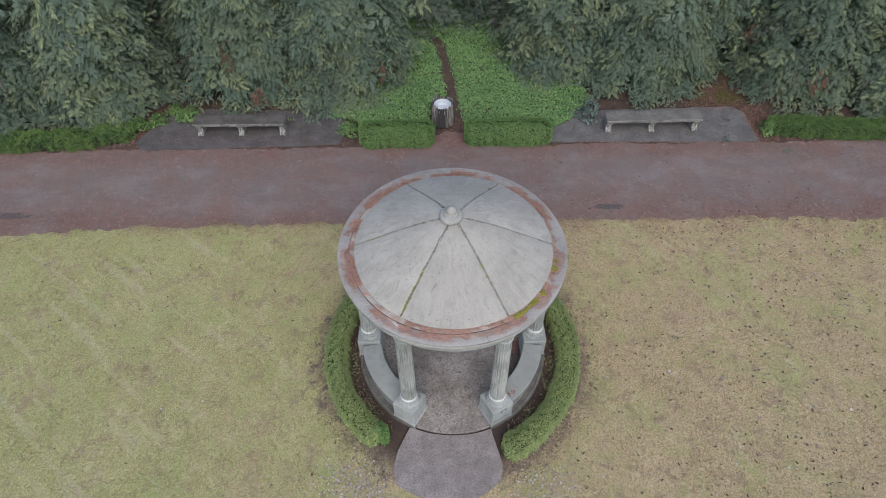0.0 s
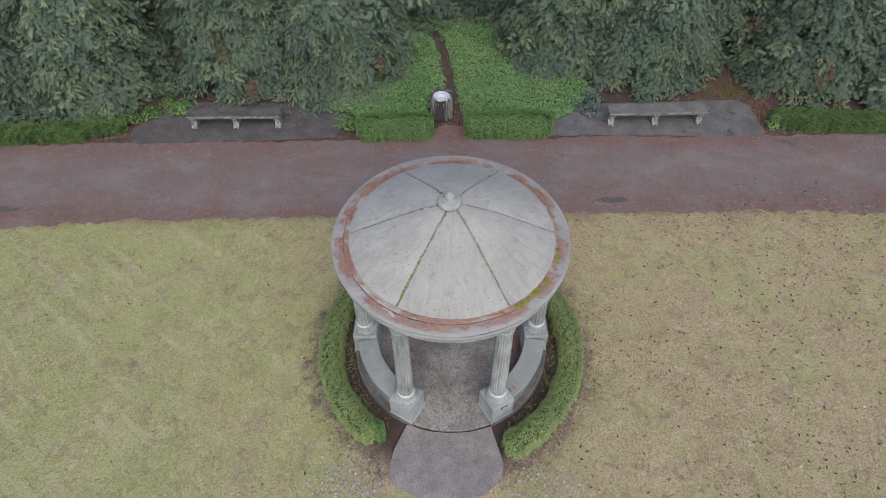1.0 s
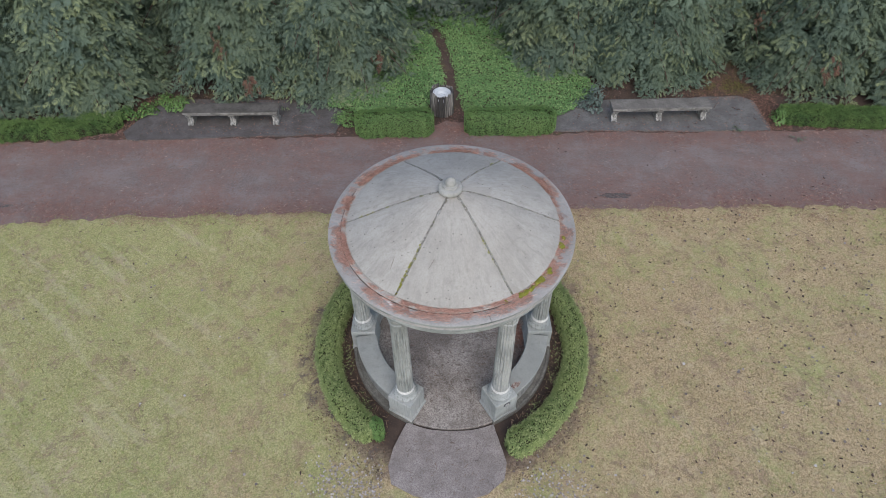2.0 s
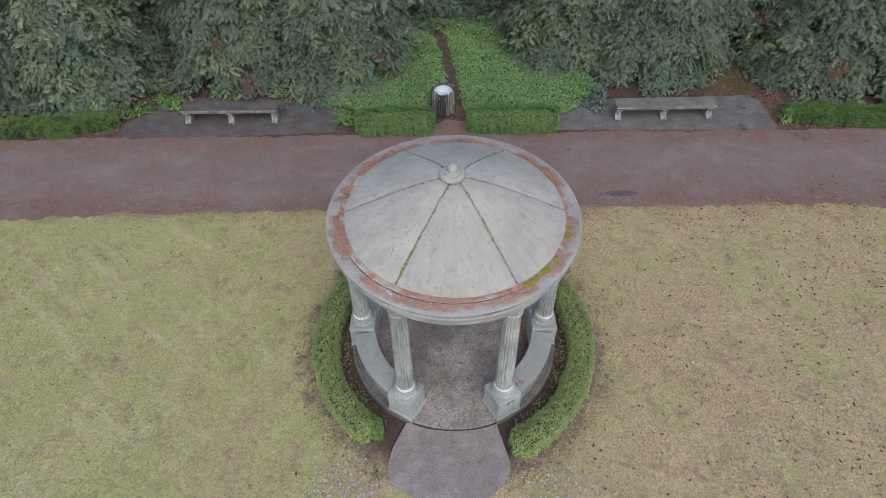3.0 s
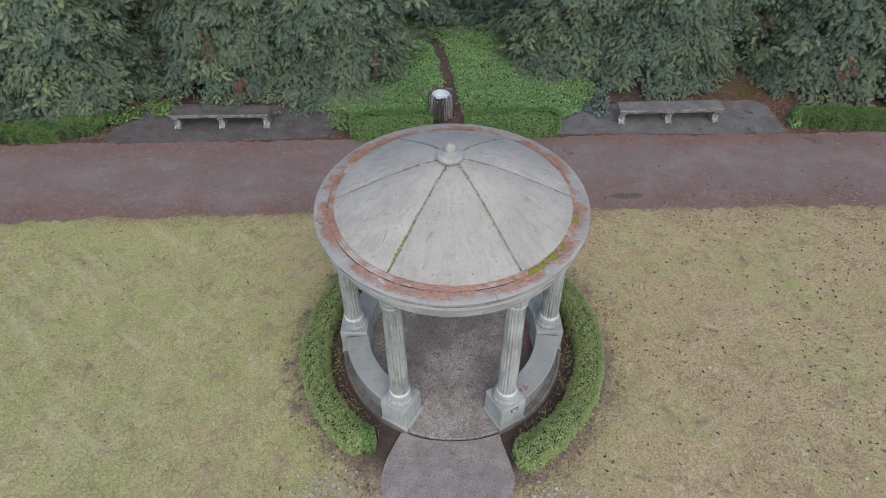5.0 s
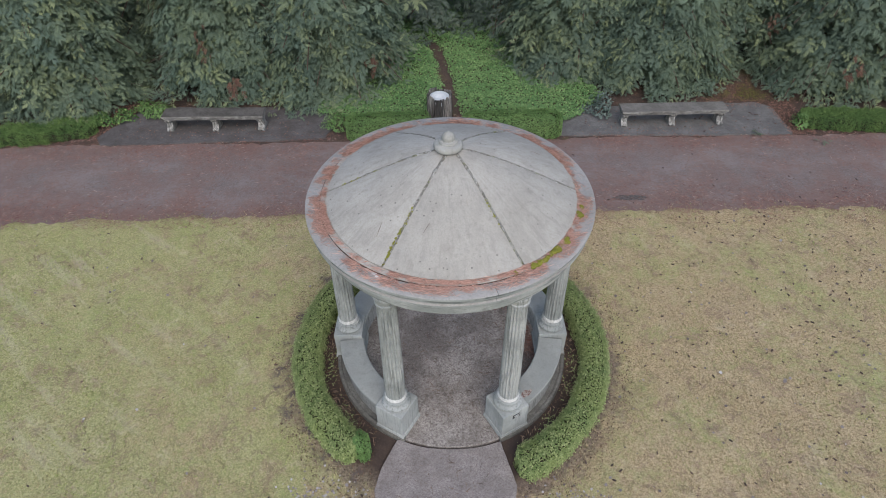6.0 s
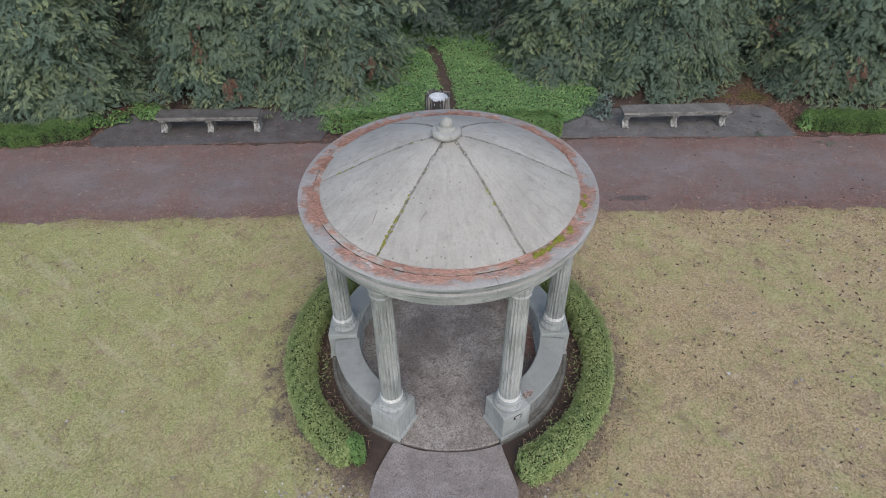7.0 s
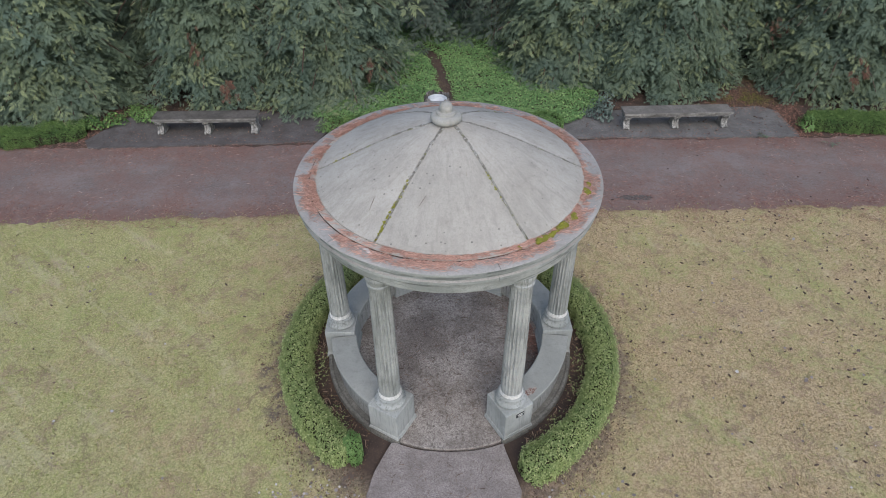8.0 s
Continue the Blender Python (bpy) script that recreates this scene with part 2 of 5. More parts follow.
CYPRESS = leaf("cypress_leaf", (0.124, 0.180, 0.142), (0.168, 0.222, 0.150), (0.35, 0.395, 0.19), 0.65, 0.25, 0.7, 0.2, 0.3)
# darker copy of the cypress leaf; shade behind the clearing is in its colour
DARKLEAF = leaf("painted_shade_leaf", (0.075, 0.105, 0.085), (0.09, 0.125, 0.095), (0.15, 0.18, 0.11))
BOX = leaf("box_leaf", (0.160, 0.230, 0.080), (0.215, 0.280, 0.094), (0.46, 0.51, 0.235), 0.55, 0.3, 2.5)
PRIVET = leaf("privet_leaf", (0.088, 0.175, 0.050), (0.115, 0.208, 0.058), (0.235, 0.345, 0.11), 0.5, 0.4, 2.0)
GROUNDLEAF = leaf("groundcover_leaf", (0.115, 0.225, 0.08), (0.165, 0.285, 0.105), (0.36, 0.50, 0.21), 0.6, 0.25, 1.2)
SHAGGY = leaf("shaggy_leaf", (0.066, 0.135, 0.042), (0.093, 0.168, 0.050), (0.25, 0.36, 0.11), 0.6, 0.25, 2.0)
FRESH = leaf("fresh_leaf", (0.115, 0.22, 0.065), (0.14, 0.25, 0.075), (0.26, 0.38, 0.13), 0.5, 0.35, 2.0)
OLIVE = leaf("olive_moss", (0.13, 0.125, 0.04), (0.17, 0.16, 0.05), (0.26, 0.26, 0.09), 0.8, 0.1, 2.0)
GREYLEAF = leaf("grey_leaf", (0.09, 0.13, 0.11), (0.12, 0.16, 0.14), (0.22, 0.27, 0.24))
k = Mat("grass_blade", 0.8, 0.15)
c = k.mix(k.ramp(k.attr("tint"), 0.0, 1.0), (0.49, 0.395, 0.24), (0.32, 0.365, 0.125))
GRASS = k.colour(k.mix(k.ramp(k.island(), 0.3, 1.0, 0.0, 0.85), c, (0.17, 0.14, 0.08))).m
# near-black twig brown, with the shade inside the hedges put into the colour
k = Mat("shaded_twig_core", 0.95, 0.05)
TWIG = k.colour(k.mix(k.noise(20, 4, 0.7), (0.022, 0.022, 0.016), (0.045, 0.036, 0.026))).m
k = Mat("red_bark", 0.9, 0.15)
bn = k.noise(14, 5, 0.7, k.stretch(1, 1, 0.15))
BARK = k.colour(k.mix(k.ramp(bn, 0.3, 0.7), (0.07, 0.05, 0.042), (0.16, 0.10, 0.08))).bump(bn, 0.02, 0.8).m
k = Mat("fallen_needle", 0.85, 0.2)
NEEDLE = k.colour(k.mix(k.island(), (0.30, 0.165, 0.132), (0.72, 0.48, 0.40))).m
k = Mat("path_needle", 0.85, 0.2)
c = k.mix(k.ramp(k.island(), 0.0, 0.8), (0.13, 0.065, 0.055), (0.33, 0.18, 0.145))
PATHNEEDLE = k.colour(k.mix(k.ramp(k.island(), 0.85, 1.0), c, (0.50, 0.40, 0.33))).m
k = Mat("dry_litter", 0.9, 0.15)
LITTER = k.colour(k.mix(k.island(), (0.055, 0.038, 0.03), (0.19, 0.12, 0.08))).m
k = Mat("tan_litter", 0.9, 0.15)
TANLITTER = k.colour(k.mix(k.island(), (0.10, 0.06, 0.045), (0.36, 0.26, 0.19))).m
k = Mat("red_litter", 0.9, 0.15)
REDLITTER = k.colour(k.mix(k.island(), (0.10, 0.050, 0.038), (0.36, 0.205, 0.15))).m
k = Mat("pale_crumb", 0.9, 0.15)
CRUMB = k.colour(k.mix(k.island(), (0.16, 0.13, 0.125), (0.50, 0.47, 0.46))).m
k = Mat("peeling", 0.9, 0.15)
PEEL = k.colour(k.mix(k.ramp(k.noise(45, 5, 0.85), 0.45, 0.56), (0.15, 0.075, 0.06), (0.40, 0.36, 0.33))).m
k = Mat("dead_leaf", 0.85, 0.2)
c = k.mix(k.ramp(k.island(), 0.0, 0.7), (0.13, 0.10, 0.09), (0.25, 0.225, 0.215))
FLAKE = k.colour(k.mix(k.ramp(k.island(), 0.9, 0.97), c, (0.46, 0.44, 0.43))).m
k = Mat("cone_scale", 0.85, 0.2)
CONE = k.colour(k.mix(k.island(), (0.055, 0.041, 0.037), (0.15, 0.105, 0.085))).m
k = Mat("moss", 0.95, 0.1)
MOSS = k.colour(k.mix(k.noise(60, 4, 0.8), (0.11, 0.11, 0.022), (0.33, 0.33, 0.06))).bump(k.noise(120, 3, 0.8), 0.01, 1.0).m
k = Mat("crack_dirt", 0.95, 0.1)
c = k.mix(k.ramp(k.noise(16, 5, 0.8), 0.42, 0.58), (0.14, 0.13, 0.11), (0.30, 0.295, 0.27))
c = k.mix(k.ramp(k.noise(45, 4, 0.8), 0.56, 0.64), c, (0.58, 0.57, 0.54))
c = k.mix(k.ramp(k.noise(9, 4, 0.8), 0.54, 0.64, 0.0, 0.8), c, (0.15, 0.16, 0.05))
CRACK = k.colour(c).bump(k.noise(80, 3, 0.8), 0.01, 0.8).m
k = Mat("weathered_slat", 0.85, 0.2)
gr = k.noise(10, 5, 0.7, k.stretch(4, 4, 0.25))
c = k.mix(k.ramp(gr, 0.35, 0.65), (0.04, 0.037, 0.035), (0.40, 0.375, 0.345))
SLAT = k.colour(k.mix(k.ramp(k.rand(), 0.35, 0.75, 0.0, 0.85), c, (0.03, 0.028, 0.027))).bump(gr, 0.006, 0.7).m
k = Mat("bin_liner", 0.35, 0.5)
LINER = k.colour(k.mix(k.noise(8, 3, 0.6), (0.40, 0.43, 0.46), (0.56, 0.59, 0.62))).m
k = Mat("grey_bin_inside", 0.5, 0.4)
BININ = k.colour(k.mix(k.noise(6, 3, 0.6), (0.03, 0.033, 0.035), (0.06, 0.065, 0.07))).m
k = Mat("black_plaque", 0.4, 0.5)
BLACK = k.colour(k.mix(k.noise(50, 2), (0.015, 0.016, 0.018), (0.03, 0.03, 0.033))).m
k = Mat("wet_tarmac", 0.35, 0.4)
WET = k.colour(k.mix(k.ramp(k.noise(30, 5, 0.8), 0.45, 0.6), (0.07, 0.062, 0.058), (0.16, 0.138, 0.130))).m


# ---- mesh helpers ----
def mesh_np(name, verts, tris, tint=None, smooth=False):
    """A mesh of triangles or quads from arrays."""
    me = bpy.data.meshes.new(name)
    verts, tris = np.asarray(verts, np.float32), np.asarray(tris, np.int32)
    w = tris.shape[1]
    me.vertices.add(len(verts))
    me.vertices.foreach_set("co", verts.ravel())
    me.loops.add(tris.size)
    me.loops.foreach_set("vertex_index", tris.ravel())
    me.polygons.add(len(tris))
    me.polygons.foreach_set("loop_start", np.arange(0, tris.size, w, dtype=np.int32))
    me.polygons.foreach_set("use_smooth", np.full(len(tris), smooth))
    if tint is not None:
        me.attributes.new("tint", "FLOAT", "POINT").data.foreach_set("value", np.asarray(tint, np.float32))
    me.update(calc_edges=True)
    return me


def hang(ob, parent, label=""):
    """Makes ob a part of parent, keeping its place."""
    if parent is not None:
        ob.parent = parent
        ob.matrix_parent_inverse = parent.matrix_basis.inverted()
    if label:
        ob["label"] = label
    return ob


def piece(name, me, mat, parent=None, label=""):
    if not me.materials:
        me.materials.append(mat)
    return hang(new(name, me), parent, label)


def part(name, bm, mat, parent=None, label="", smooth=False):
    """Links a bmesh as one mesh object under a thing or a part."""
    me = bpy.data.meshes.new(name)
    bmesh.ops.recalc_face_normals(bm, faces=bm.faces)
    for f in bm.faces:
        f.smooth = smooth
    bm.to_mesh(me)
    bm.free()
    if smooth:
        me.set_sharp_from_angle(angle=radians(40))
    return piece(name, me, mat, parent, label)


def thing(name, at, label, category, group="", kind=""):
    ob = new(name)
    ob.matrix_basis = Matrix.Translation(at)
    ob.empty_display_size = 0.2
    return tagged(ob, label, category, group, kind)


def lathe(profile, a0=0.0, a1=360.0, segs=96, cx=0.0, cy=0.0, wobble=None):
    """Turns a closed outline of (radius, height) about an upright axis; an arc gets end faces."""
    bm = bmesh.new()
    full = abs(a1 - a0) > 359.9
    n = segs if full else segs + 1
    rings = []
    for i in range(n):
        t = radians(a0 + (a1 - a0) * i / segs)
        ring = []
        for r, z in profile:
            q = wobble(t, r, z) if wobble else r
            ring.append(bm.verts.new((cx + q * math.cos(t), cy + q * math.sin(t), z)))
        rings.append(ring)
    m = len(profile)
    for i in range(segs):
        p, q = rings[i], rings[(i + 1) % n]
        for j in range(m):
            bm.faces.new((p[j], q[j], q[(j + 1) % m], p[(j + 1) % m]))
    if not full:
        bm.faces.new(rings[0])
        bm.faces.new(rings[-1][::-1])
    return bm


def block(sx, sy, sz, bevel=0.01, m=None, taper=0.0):
    """A box on z = 0 with softened edges; taper widens its foot."""
    bm = bmesh.new()
    bmesh.ops.create_cube(bm, size=1.0)
    for v in bm.verts:
        k = 1 + taper if v.co.z < 0 else 1
        v.co = Vector((v.co.x * sx * k, v.co.y * sy * k, (v.co.z + 0.5) * sz))
    if bevel:
        bmesh.ops.bevel(bm, geom=bm.edges[:], offset=bevel, segments=2, affect="EDGES", profile=0.6)
    if m is not None:
        bm.transform(m)
    return bm


def prism(outline, z0, z1, bevel=0.0):
    """An upright slab over a flat outline."""
    bm = bmesh.new()
    lo = [bm.verts.new((x, y, z0)) for x, y in outline]
    hi = [bm.verts.new((x, y, z1)) for x, y in outline]
    n = len(outline)
    bm.faces.new(hi)
    bm.faces.new(lo[::-1])
    for i in range(n):
        bm.faces.new((lo[i], lo[(i + 1) % n], hi[(i + 1) % n], hi[i]))
    if bevel:
        rim = [e for e in bm.edges if all(v.co.z > z1 - 1e-6 for v in e.verts)]
        bmesh.ops.bevel(bm, geom=rim, offset=bevel, segments=2, affect="EDGES")
    return bm


def ragged(corners, step=0.15, amount=0.04, seed=0):
    """A closed outline with uneven, worn edges."""
    out = []
    for i, p in enumerate(corners):
        q = corners[(i + 1) % len(corners)]
        d = math.hypot(q[0] - p[0], q[1] - p[1])
        for j in range(max(1, int(d / step))):
            f = j / max(1, int(d / step))
            x, y = p[0] + (q[0] - p[0]) * f, p[1] + (q[1] - p[1]) * f
            v = noise.noise_vector((x * 2.1, y * 2.1, seed)) + 0.5 * noise.noise_vector((x * 7, y * 7, seed + 5))
            out.append((x + amount * v.x, y + amount * v.y))
    return out


def frames_of(normals, spin):
    """Turns that bring +z to the normals, spun about them."""
    n = normals / np.linalg.norm(normals, axis=1, keepdims=True)
    ref = np.where(np.abs(n[:, 2:3]) < 0.9, np.array([[0, 0, 1.0]]), np.array([[1.0, 0, 0]]))
    x = np.cross(ref, n)
    x /= np.linalg.norm(x, axis=1, keepdims=True)
    y = np.cross(n, x)
    c, s = np.cos(spin)[:, None], np.sin(spin)[:, None]
    return np.stack((x * c + y * s, y * c - x * s, n), axis=2)


def scatter(tv, tt, places, turns, sizes):
    """Copies of a small mesh (tv, tt) at the places, turned and sized, as one pair of arrays."""
    v = np.einsum("nij,vj->nvi", turns, tv) * np.reshape(sizes, (-1, 1, 1)) + places[:, None, :]
    t = tt[None] + (np.arange(len(places)) * len(tv))[:, None, None]
    return v.reshape(-1, 3), t.reshape(-1, tt.shape[1])


def fractal(x, y, scale, seed=0):
    """Smooth uneven values of about 0 to 1 over the plan."""
    r = np.random.default_rng(100 + seed)
    out = np.zeros_like(x)
    tot = 0
    for o in range(4):
        for _ in range(4):
            th, ph = r.uniform(0, 6.283, 2)
            f = scale * 2 ** o * r.uniform(0.7, 1.3)
            out += np.sin((x * np.cos(th) + y * np.sin(th)) * f * 6.283 + ph) / 2 ** o
        tot += 2.0 / 2 ** o
    return 0.5 + 0.5 * out / tot / 1.4


OVAL_V = np.array([(-0.5, 0, 0), (-0.1, -0.3, 0.06), (0.5, 0, -0.04), (-0.1, 0.3, 0.06)])
OVAL_T = np.array([(0, 1, 2), (0, 2, 3)])
BLADE = (np.array([(-0.5, -0.07, 0), (-0.5, 0.07, 0), (0.15, 0.06, 0.10), (0.5, 0, -0.05)]), np.array([(0, 1, 2), (0, 2, 3)]))
LOBE_V = np.array([(-0.35, 0, 0), (-0.2, -0.45, 0.05), (0.1, -0.32, 0.02), (0.22, -0.5, 0), (0.5, 0, -0.06), (0.22, 0.5, 0), (0.1, 0.32, 0.02), (-0.2, 0.45, 0.05)])
ROUND_V = np.array([(-0.4, 0, 0), (-0.1, -0.42, 0.06), (0.5, -0.08, -0.05), (0.38, 0.14, -0.03), (-0.12, 0.42, 0.06)])
ROUND_T = np.array([(0, 1, 2), (0, 2, 3), (0, 3, 4)])
LOBE_T = np.array([(0, 1, 2), (0, 2, 4), (2, 3, 4), (0, 4, 6), (4, 5, 6), (0, 6, 7)])
STICK_V = np.array([(-0.5, -0.026, 0), (-0.5, 0.026, 0), (0.05, 0.045, 0.05), (0.5, -0.05, 0.0)])
STICK_T = np.array([(0, 1, 2), (0, 2, 3)])


# ---- the setting: ground, lawn, path, pads ----
def sheet(name, xs, ys, height, mat):
    X, Y = np.meshgrid(xs, ys)
    V = np.stack((X, Y, height(X, Y)), axis=-1).reshape(-1, 3)
    nx, ny = len(xs), len(ys)
    i = (np.arange(ny - 1)[:, None] * nx + np.arange(nx - 1)[None]).ravel()
    return piece(name, mesh_np(name, V, np.stack((i, i + 1, i + nx + 1, i + nx), axis=1), smooth=True), mat)


far = np.concatenate((-np.geomspace(400, 16, 14), np.linspace(-15, 15, 61), np.geomspace(16, 400, 14)))
ground = sheet("ground", far, far + 12.0, lambda x, y: -0.035 + 0.012 * fractal(x, y, 0.3, 1), DUFF)
tagged(ground, "dark brown soil and needle litter under the trees", "ground", kind="structure")


def lawn_edge(x):
    return np.interp(x, [-60, -9.8, -7.6, -4.3, 0, 4, 8, 60], [9.2, 9.62, 9.80, 9.90, 9.97, 10.02, 10.04, 10.1]) + 0.16 * (fractal(x, x * 0 + 3.0, 0.35, 2) - 0.5) + 0.22 * (fractal(x, x * 0, 1.9, 3) - 0.5)


def bed(x, y):
    """How bare the lawn is round the hedge: 1 bare, 0 grass."""
    r = np.hypot(x - HX, y - HY) - 1.0 * (fractal(x, y, 0.45, 4) - 0.5)
    return np.clip((2.85 - r) / 0.6, 0, 1)


lx = np.concatenate((-np.geomspace(60, 13, 12), np.linspace(-12.5, 12.5, 281), np.geomspace(13, 60, 12)))
ls = np.concatenate((-np.geomspace(60, 3, 14), np.linspace(-2, 8.5, 71), np.linspace(8.55, 10, 20)))
LX, LS = np.meshgrid(lx, ls)
lift = 0.018 * (fractal(LX, LS, 0.4, 5) - 0.5) + 0.012 * (fractal(LX, LS, 1.9, 6) - 0.5)
LY = np.where(LS > 8.5, 8.5 + (LS - 8.5) / 1.5 * (lawn_edge(LX) - 8.5), LS)
fall = np.clip((LS - 9.75) / 0.25, 0, 1)
LZ = lift - 0.02 * bed(LX, LY) - 0.035 * fall
LV = np.stack((LX, LY, LZ), axis=-1).reshape(-1, 3)
i = (np.arange(len(ls) - 1)[:, None] * len(lx) + np.arange(len(lx) - 1)[None]).ravel()
lawn = piece("lawn", mesh_np("lawn", LV, np.stack((i, i + 1, i + len(lx) + 1, i + len(lx)), axis=1), smooth=True), TURF)
tagged(lawn, "tired winter lawn of straw and green grass", "lawn", kind="structure")



def path_edge(x):
    """The far edge of the tarmac, which runs on between the short hedges."""
    return 12.42 + 0.012 * x + 0.16 * (fractal(x, x * 0, 0.4, 8) - 0.5) + 0.12 * (fractal(x, x * 0, 2.0, 9) - 0.5) + (0.55 + 0.7 * (fractal(x, x * 0 + 2.0, 1.6, 10) - 0.5)) * np.exp(-((x - 0.16) / 0.66) ** 6)


PX, PF = np.meshgrid(np.concatenate((-np.geomspace(60, 12.2, 20), np.linspace(-12, 12, 241), np.geomspace(12.2, 60, 20))), np.linspace(0, 1, 30))
PY = 9.2 + PF * (path_edge(PX) - 9.2)
PV = np.stack((PX, PY, -0.016 + 0.010 * fractal(PX, PY, 0.25, 7) - 0.012 * np.clip(PF * 8 - 7, 0, 1)), axis=-1).reshape(-1, 3)
i = (np.arange(29)[:, None] * PX.shape[1] + np.arange(PX.shape[1] - 1)[None]).ravel()
path = piece("path", mesh_np("path", PV, np.stack((i, i + 1, i + PX.shape[1] + 1, i + PX.shape[1]), axis=1), smooth=True), PATHMAT)
tagged(path, "dark tarmac path strewn with red needles", "path", kind="structure")

pad_l = part("pavement", prism(ragged([(-7.75, 12.28), (-2.65, 12.5), (-2.45, 13.2), (-2.9, 13.85), (-6.9, 13.95), (-7.3, 13.82), (-7.6, 13.25), (-7.95, 12.6)], 0.12, 0.05, 1), -0.06, 0.012, 0.006), PAD)
tagged(pad_l, "dark tarmac bay beside the path under a bench", "pavement", kind="structure")
pad_r = part("pavement", prism(ragged([(2.75, 12.56), (8.05, 12.5), (8.08, 12.62), (7.98, 13.7), (7.7, 13.92), (3.3, 13.75), (2.9, 13.2)], 0.12, 0.04, 2), -0.06, 0.014, 0.006), PAD)
pad_r.data.materials[0] = GREYPAD
tagged(pad_r, "grey tarmac bay beside the path under a bench", "pavement", kind="structure")

slab_edge = [(-0.6, 4.865), (-0.8, 4.44), (-0.87, 4.14), (-0.8, 3.86), (-0.45, 3.68), (-0.1, 3.6), (0.3, 3.6), (0.7, 3.7), (0.96, 3.92), (1.02, 4.19), (0.94, 4.49), (0.835, 4.835)]
front = [(GX + 1.772 * math.cos(radians(a)), GY + 1.772 * math.sin(radians(a))) for a in range(-66, -117, -3)]
slab = part("pavement", prism(ragged(slab_edge + front, 0.10, 0.012, 3), -0.05, 0.026, 0.006), SLAB)
tagged(slab, "brown worn concrete slab at the gazebo's entrance", "pavement", kind="structure")


def splash(name, x, y, rx, ry, z, seed):
    bm = bmesh.new()
    ring = []
    for i in range(40):
        t = 2 * math.pi * i / 40
        w = 1 + 0.45 * noise.noise((math.cos(t) * 1.6, math.sin(t) * 1.6, seed))
        ring.append(bm.verts.new((x + rx * w * math.cos(t), y + ry * w * math.sin(t), z)))
    bm.faces.new(ring)
    return tagged(part(name, bm, WET), "small dark puddle on the tarmac path", "puddle", kind="structure")


splash("puddle", 3.87, 10.25, 0.36, 0.085, -0.002, 1.0)
splash("puddle", -10.1, 10.05, 0.45, 0.11, -0.002, 4.0)

# ---- the gazebo ----
gazebo = thing("gazebo", (GX, GY, 0), "round weathered concrete gazebo with six fluted columns and ribbed dome", "gazebo")
FLOOR_Z, PED_Z, SEAT_Z = 0.04, 0.53, 0.472
RC, RR = 1.525, 1.785
part("floor", lathe([(0.001, -0.05), (0.001, FLOOR_Z), (1.732, FLOOR_Z), (1.742, FLOOR_Z - 0.008), (1.742, -0.05)], segs=120, cx=GX, cy=GY), FLOORSTONE, gazebo, "stained brown concrete floor")
ANG = [-120, -60, 0, 60, 120, 180]
STANCE = {a: (a, RC) for a in ANG}
STANCE[0], STANCE[180] = (1.6, RC + 0.01), (178.4, RC + 0.03)
for a0, a1 in ((-180, -120), (-60, 0), (0, 60), (120, 180)):
    part("curb", lathe([(1.715, -0.03), (1.715, 0.06), (1.73, 0.068), (1.765, 0.062), (1.778, 0.03), (1.778, -0.03)], a0 - 2 if a0 in (0, -180) else a0 - 8, a1 + 8 if a1 in (-120, 60) else a1 + 2, 30, GX, GY), CURB, gazebo, "dark mossy concrete curb")
    # dark ring that fills the gap between bench wall and curb
    part("ledge", lathe([(1.63, 0.03), (1.63, 0.056), (1.700, 0.054), (1.714, 0.050), (1.714, 0.03)], a0 + 2, a1 - 2, 30, GX, GY), CURB, gazebo, "dark ring ledge at the bench wall's foot")
    wall = lathe([(1.375, 0.03), (1.375, SEAT_Z - 0.075), (1.64, SEAT_Z - 0.075), (1.645, 0.03)], a0 + 8, a1 - 8, 24, GX, GY)
    top = lathe([(1.335, SEAT_Z - 0.07), (1.33, SEAT_Z - 0.012), (1.342, SEAT_Z), (1.678, SEAT_Z), (1.69, SEAT_Z - 0.012), (1.685, SEAT_Z - 0.07)], a0 + 7.6, a1 - 7.6, 28, GX, GY)
    b = part("bench", wall, WALLSTONE, gazebo, "curved concrete bench wall", True)
    part("seat", top, SEATSTONE, b, "smooth curved concrete seat", True)


def fluted(r0, r1, z0, z1, flutes=20, per=6, rows=26):
    n = flutes * per
    V = []
    for j in range(rows + 1):
        f = j / rows
        z = z0 + (z1 - z0) * f
        edge = min(f, 1 - f) * (z1 - z0)
        deep = min(1.0, max(0.0, (edge - 0.01) / 0.035))
        r = r0 + (r1 - r0) * (f ** 1.4)
        for i in range(n):
            u = (i % per) / per
            d = 0.021 * deep * math.sin(math.pi * u) ** 0.7 if u > 0 else 0
            t = 2 * math.pi * i / n
            V.append(((r - d) * math.cos(t), (r - d) * math.sin(t), z))
    F = [(j * n + i, j * n + (i + 1) % n, (j + 1) * n + (i + 1) % n, (j + 1) * n + i) for j in range(rows) for i in range(n)]
    return mesh_np("shaft", V, F, smooth=True)


SHAFT = fluted(0.138, 0.120, 0.745, 2.565)
SHAFT.materials.append(CONCRETE)
arc = lambda r, z, h, n=6: [(r + h * math.sin(math.pi * i / n), z + 2 * h * i / n) for i in range(n + 1)]
BASE = lathe([(0.02, 0.53)] + arc(0.162, 0.535, 0.036) + [(0.158, 0.615)] + [(0.150, 0.632), (0.152, 0.648)] + arc(0.150, 0.65, 0.022) + [(0.143, 0.70), (0.140, 0.72)] + [(0.02, 0.72)], segs=48)
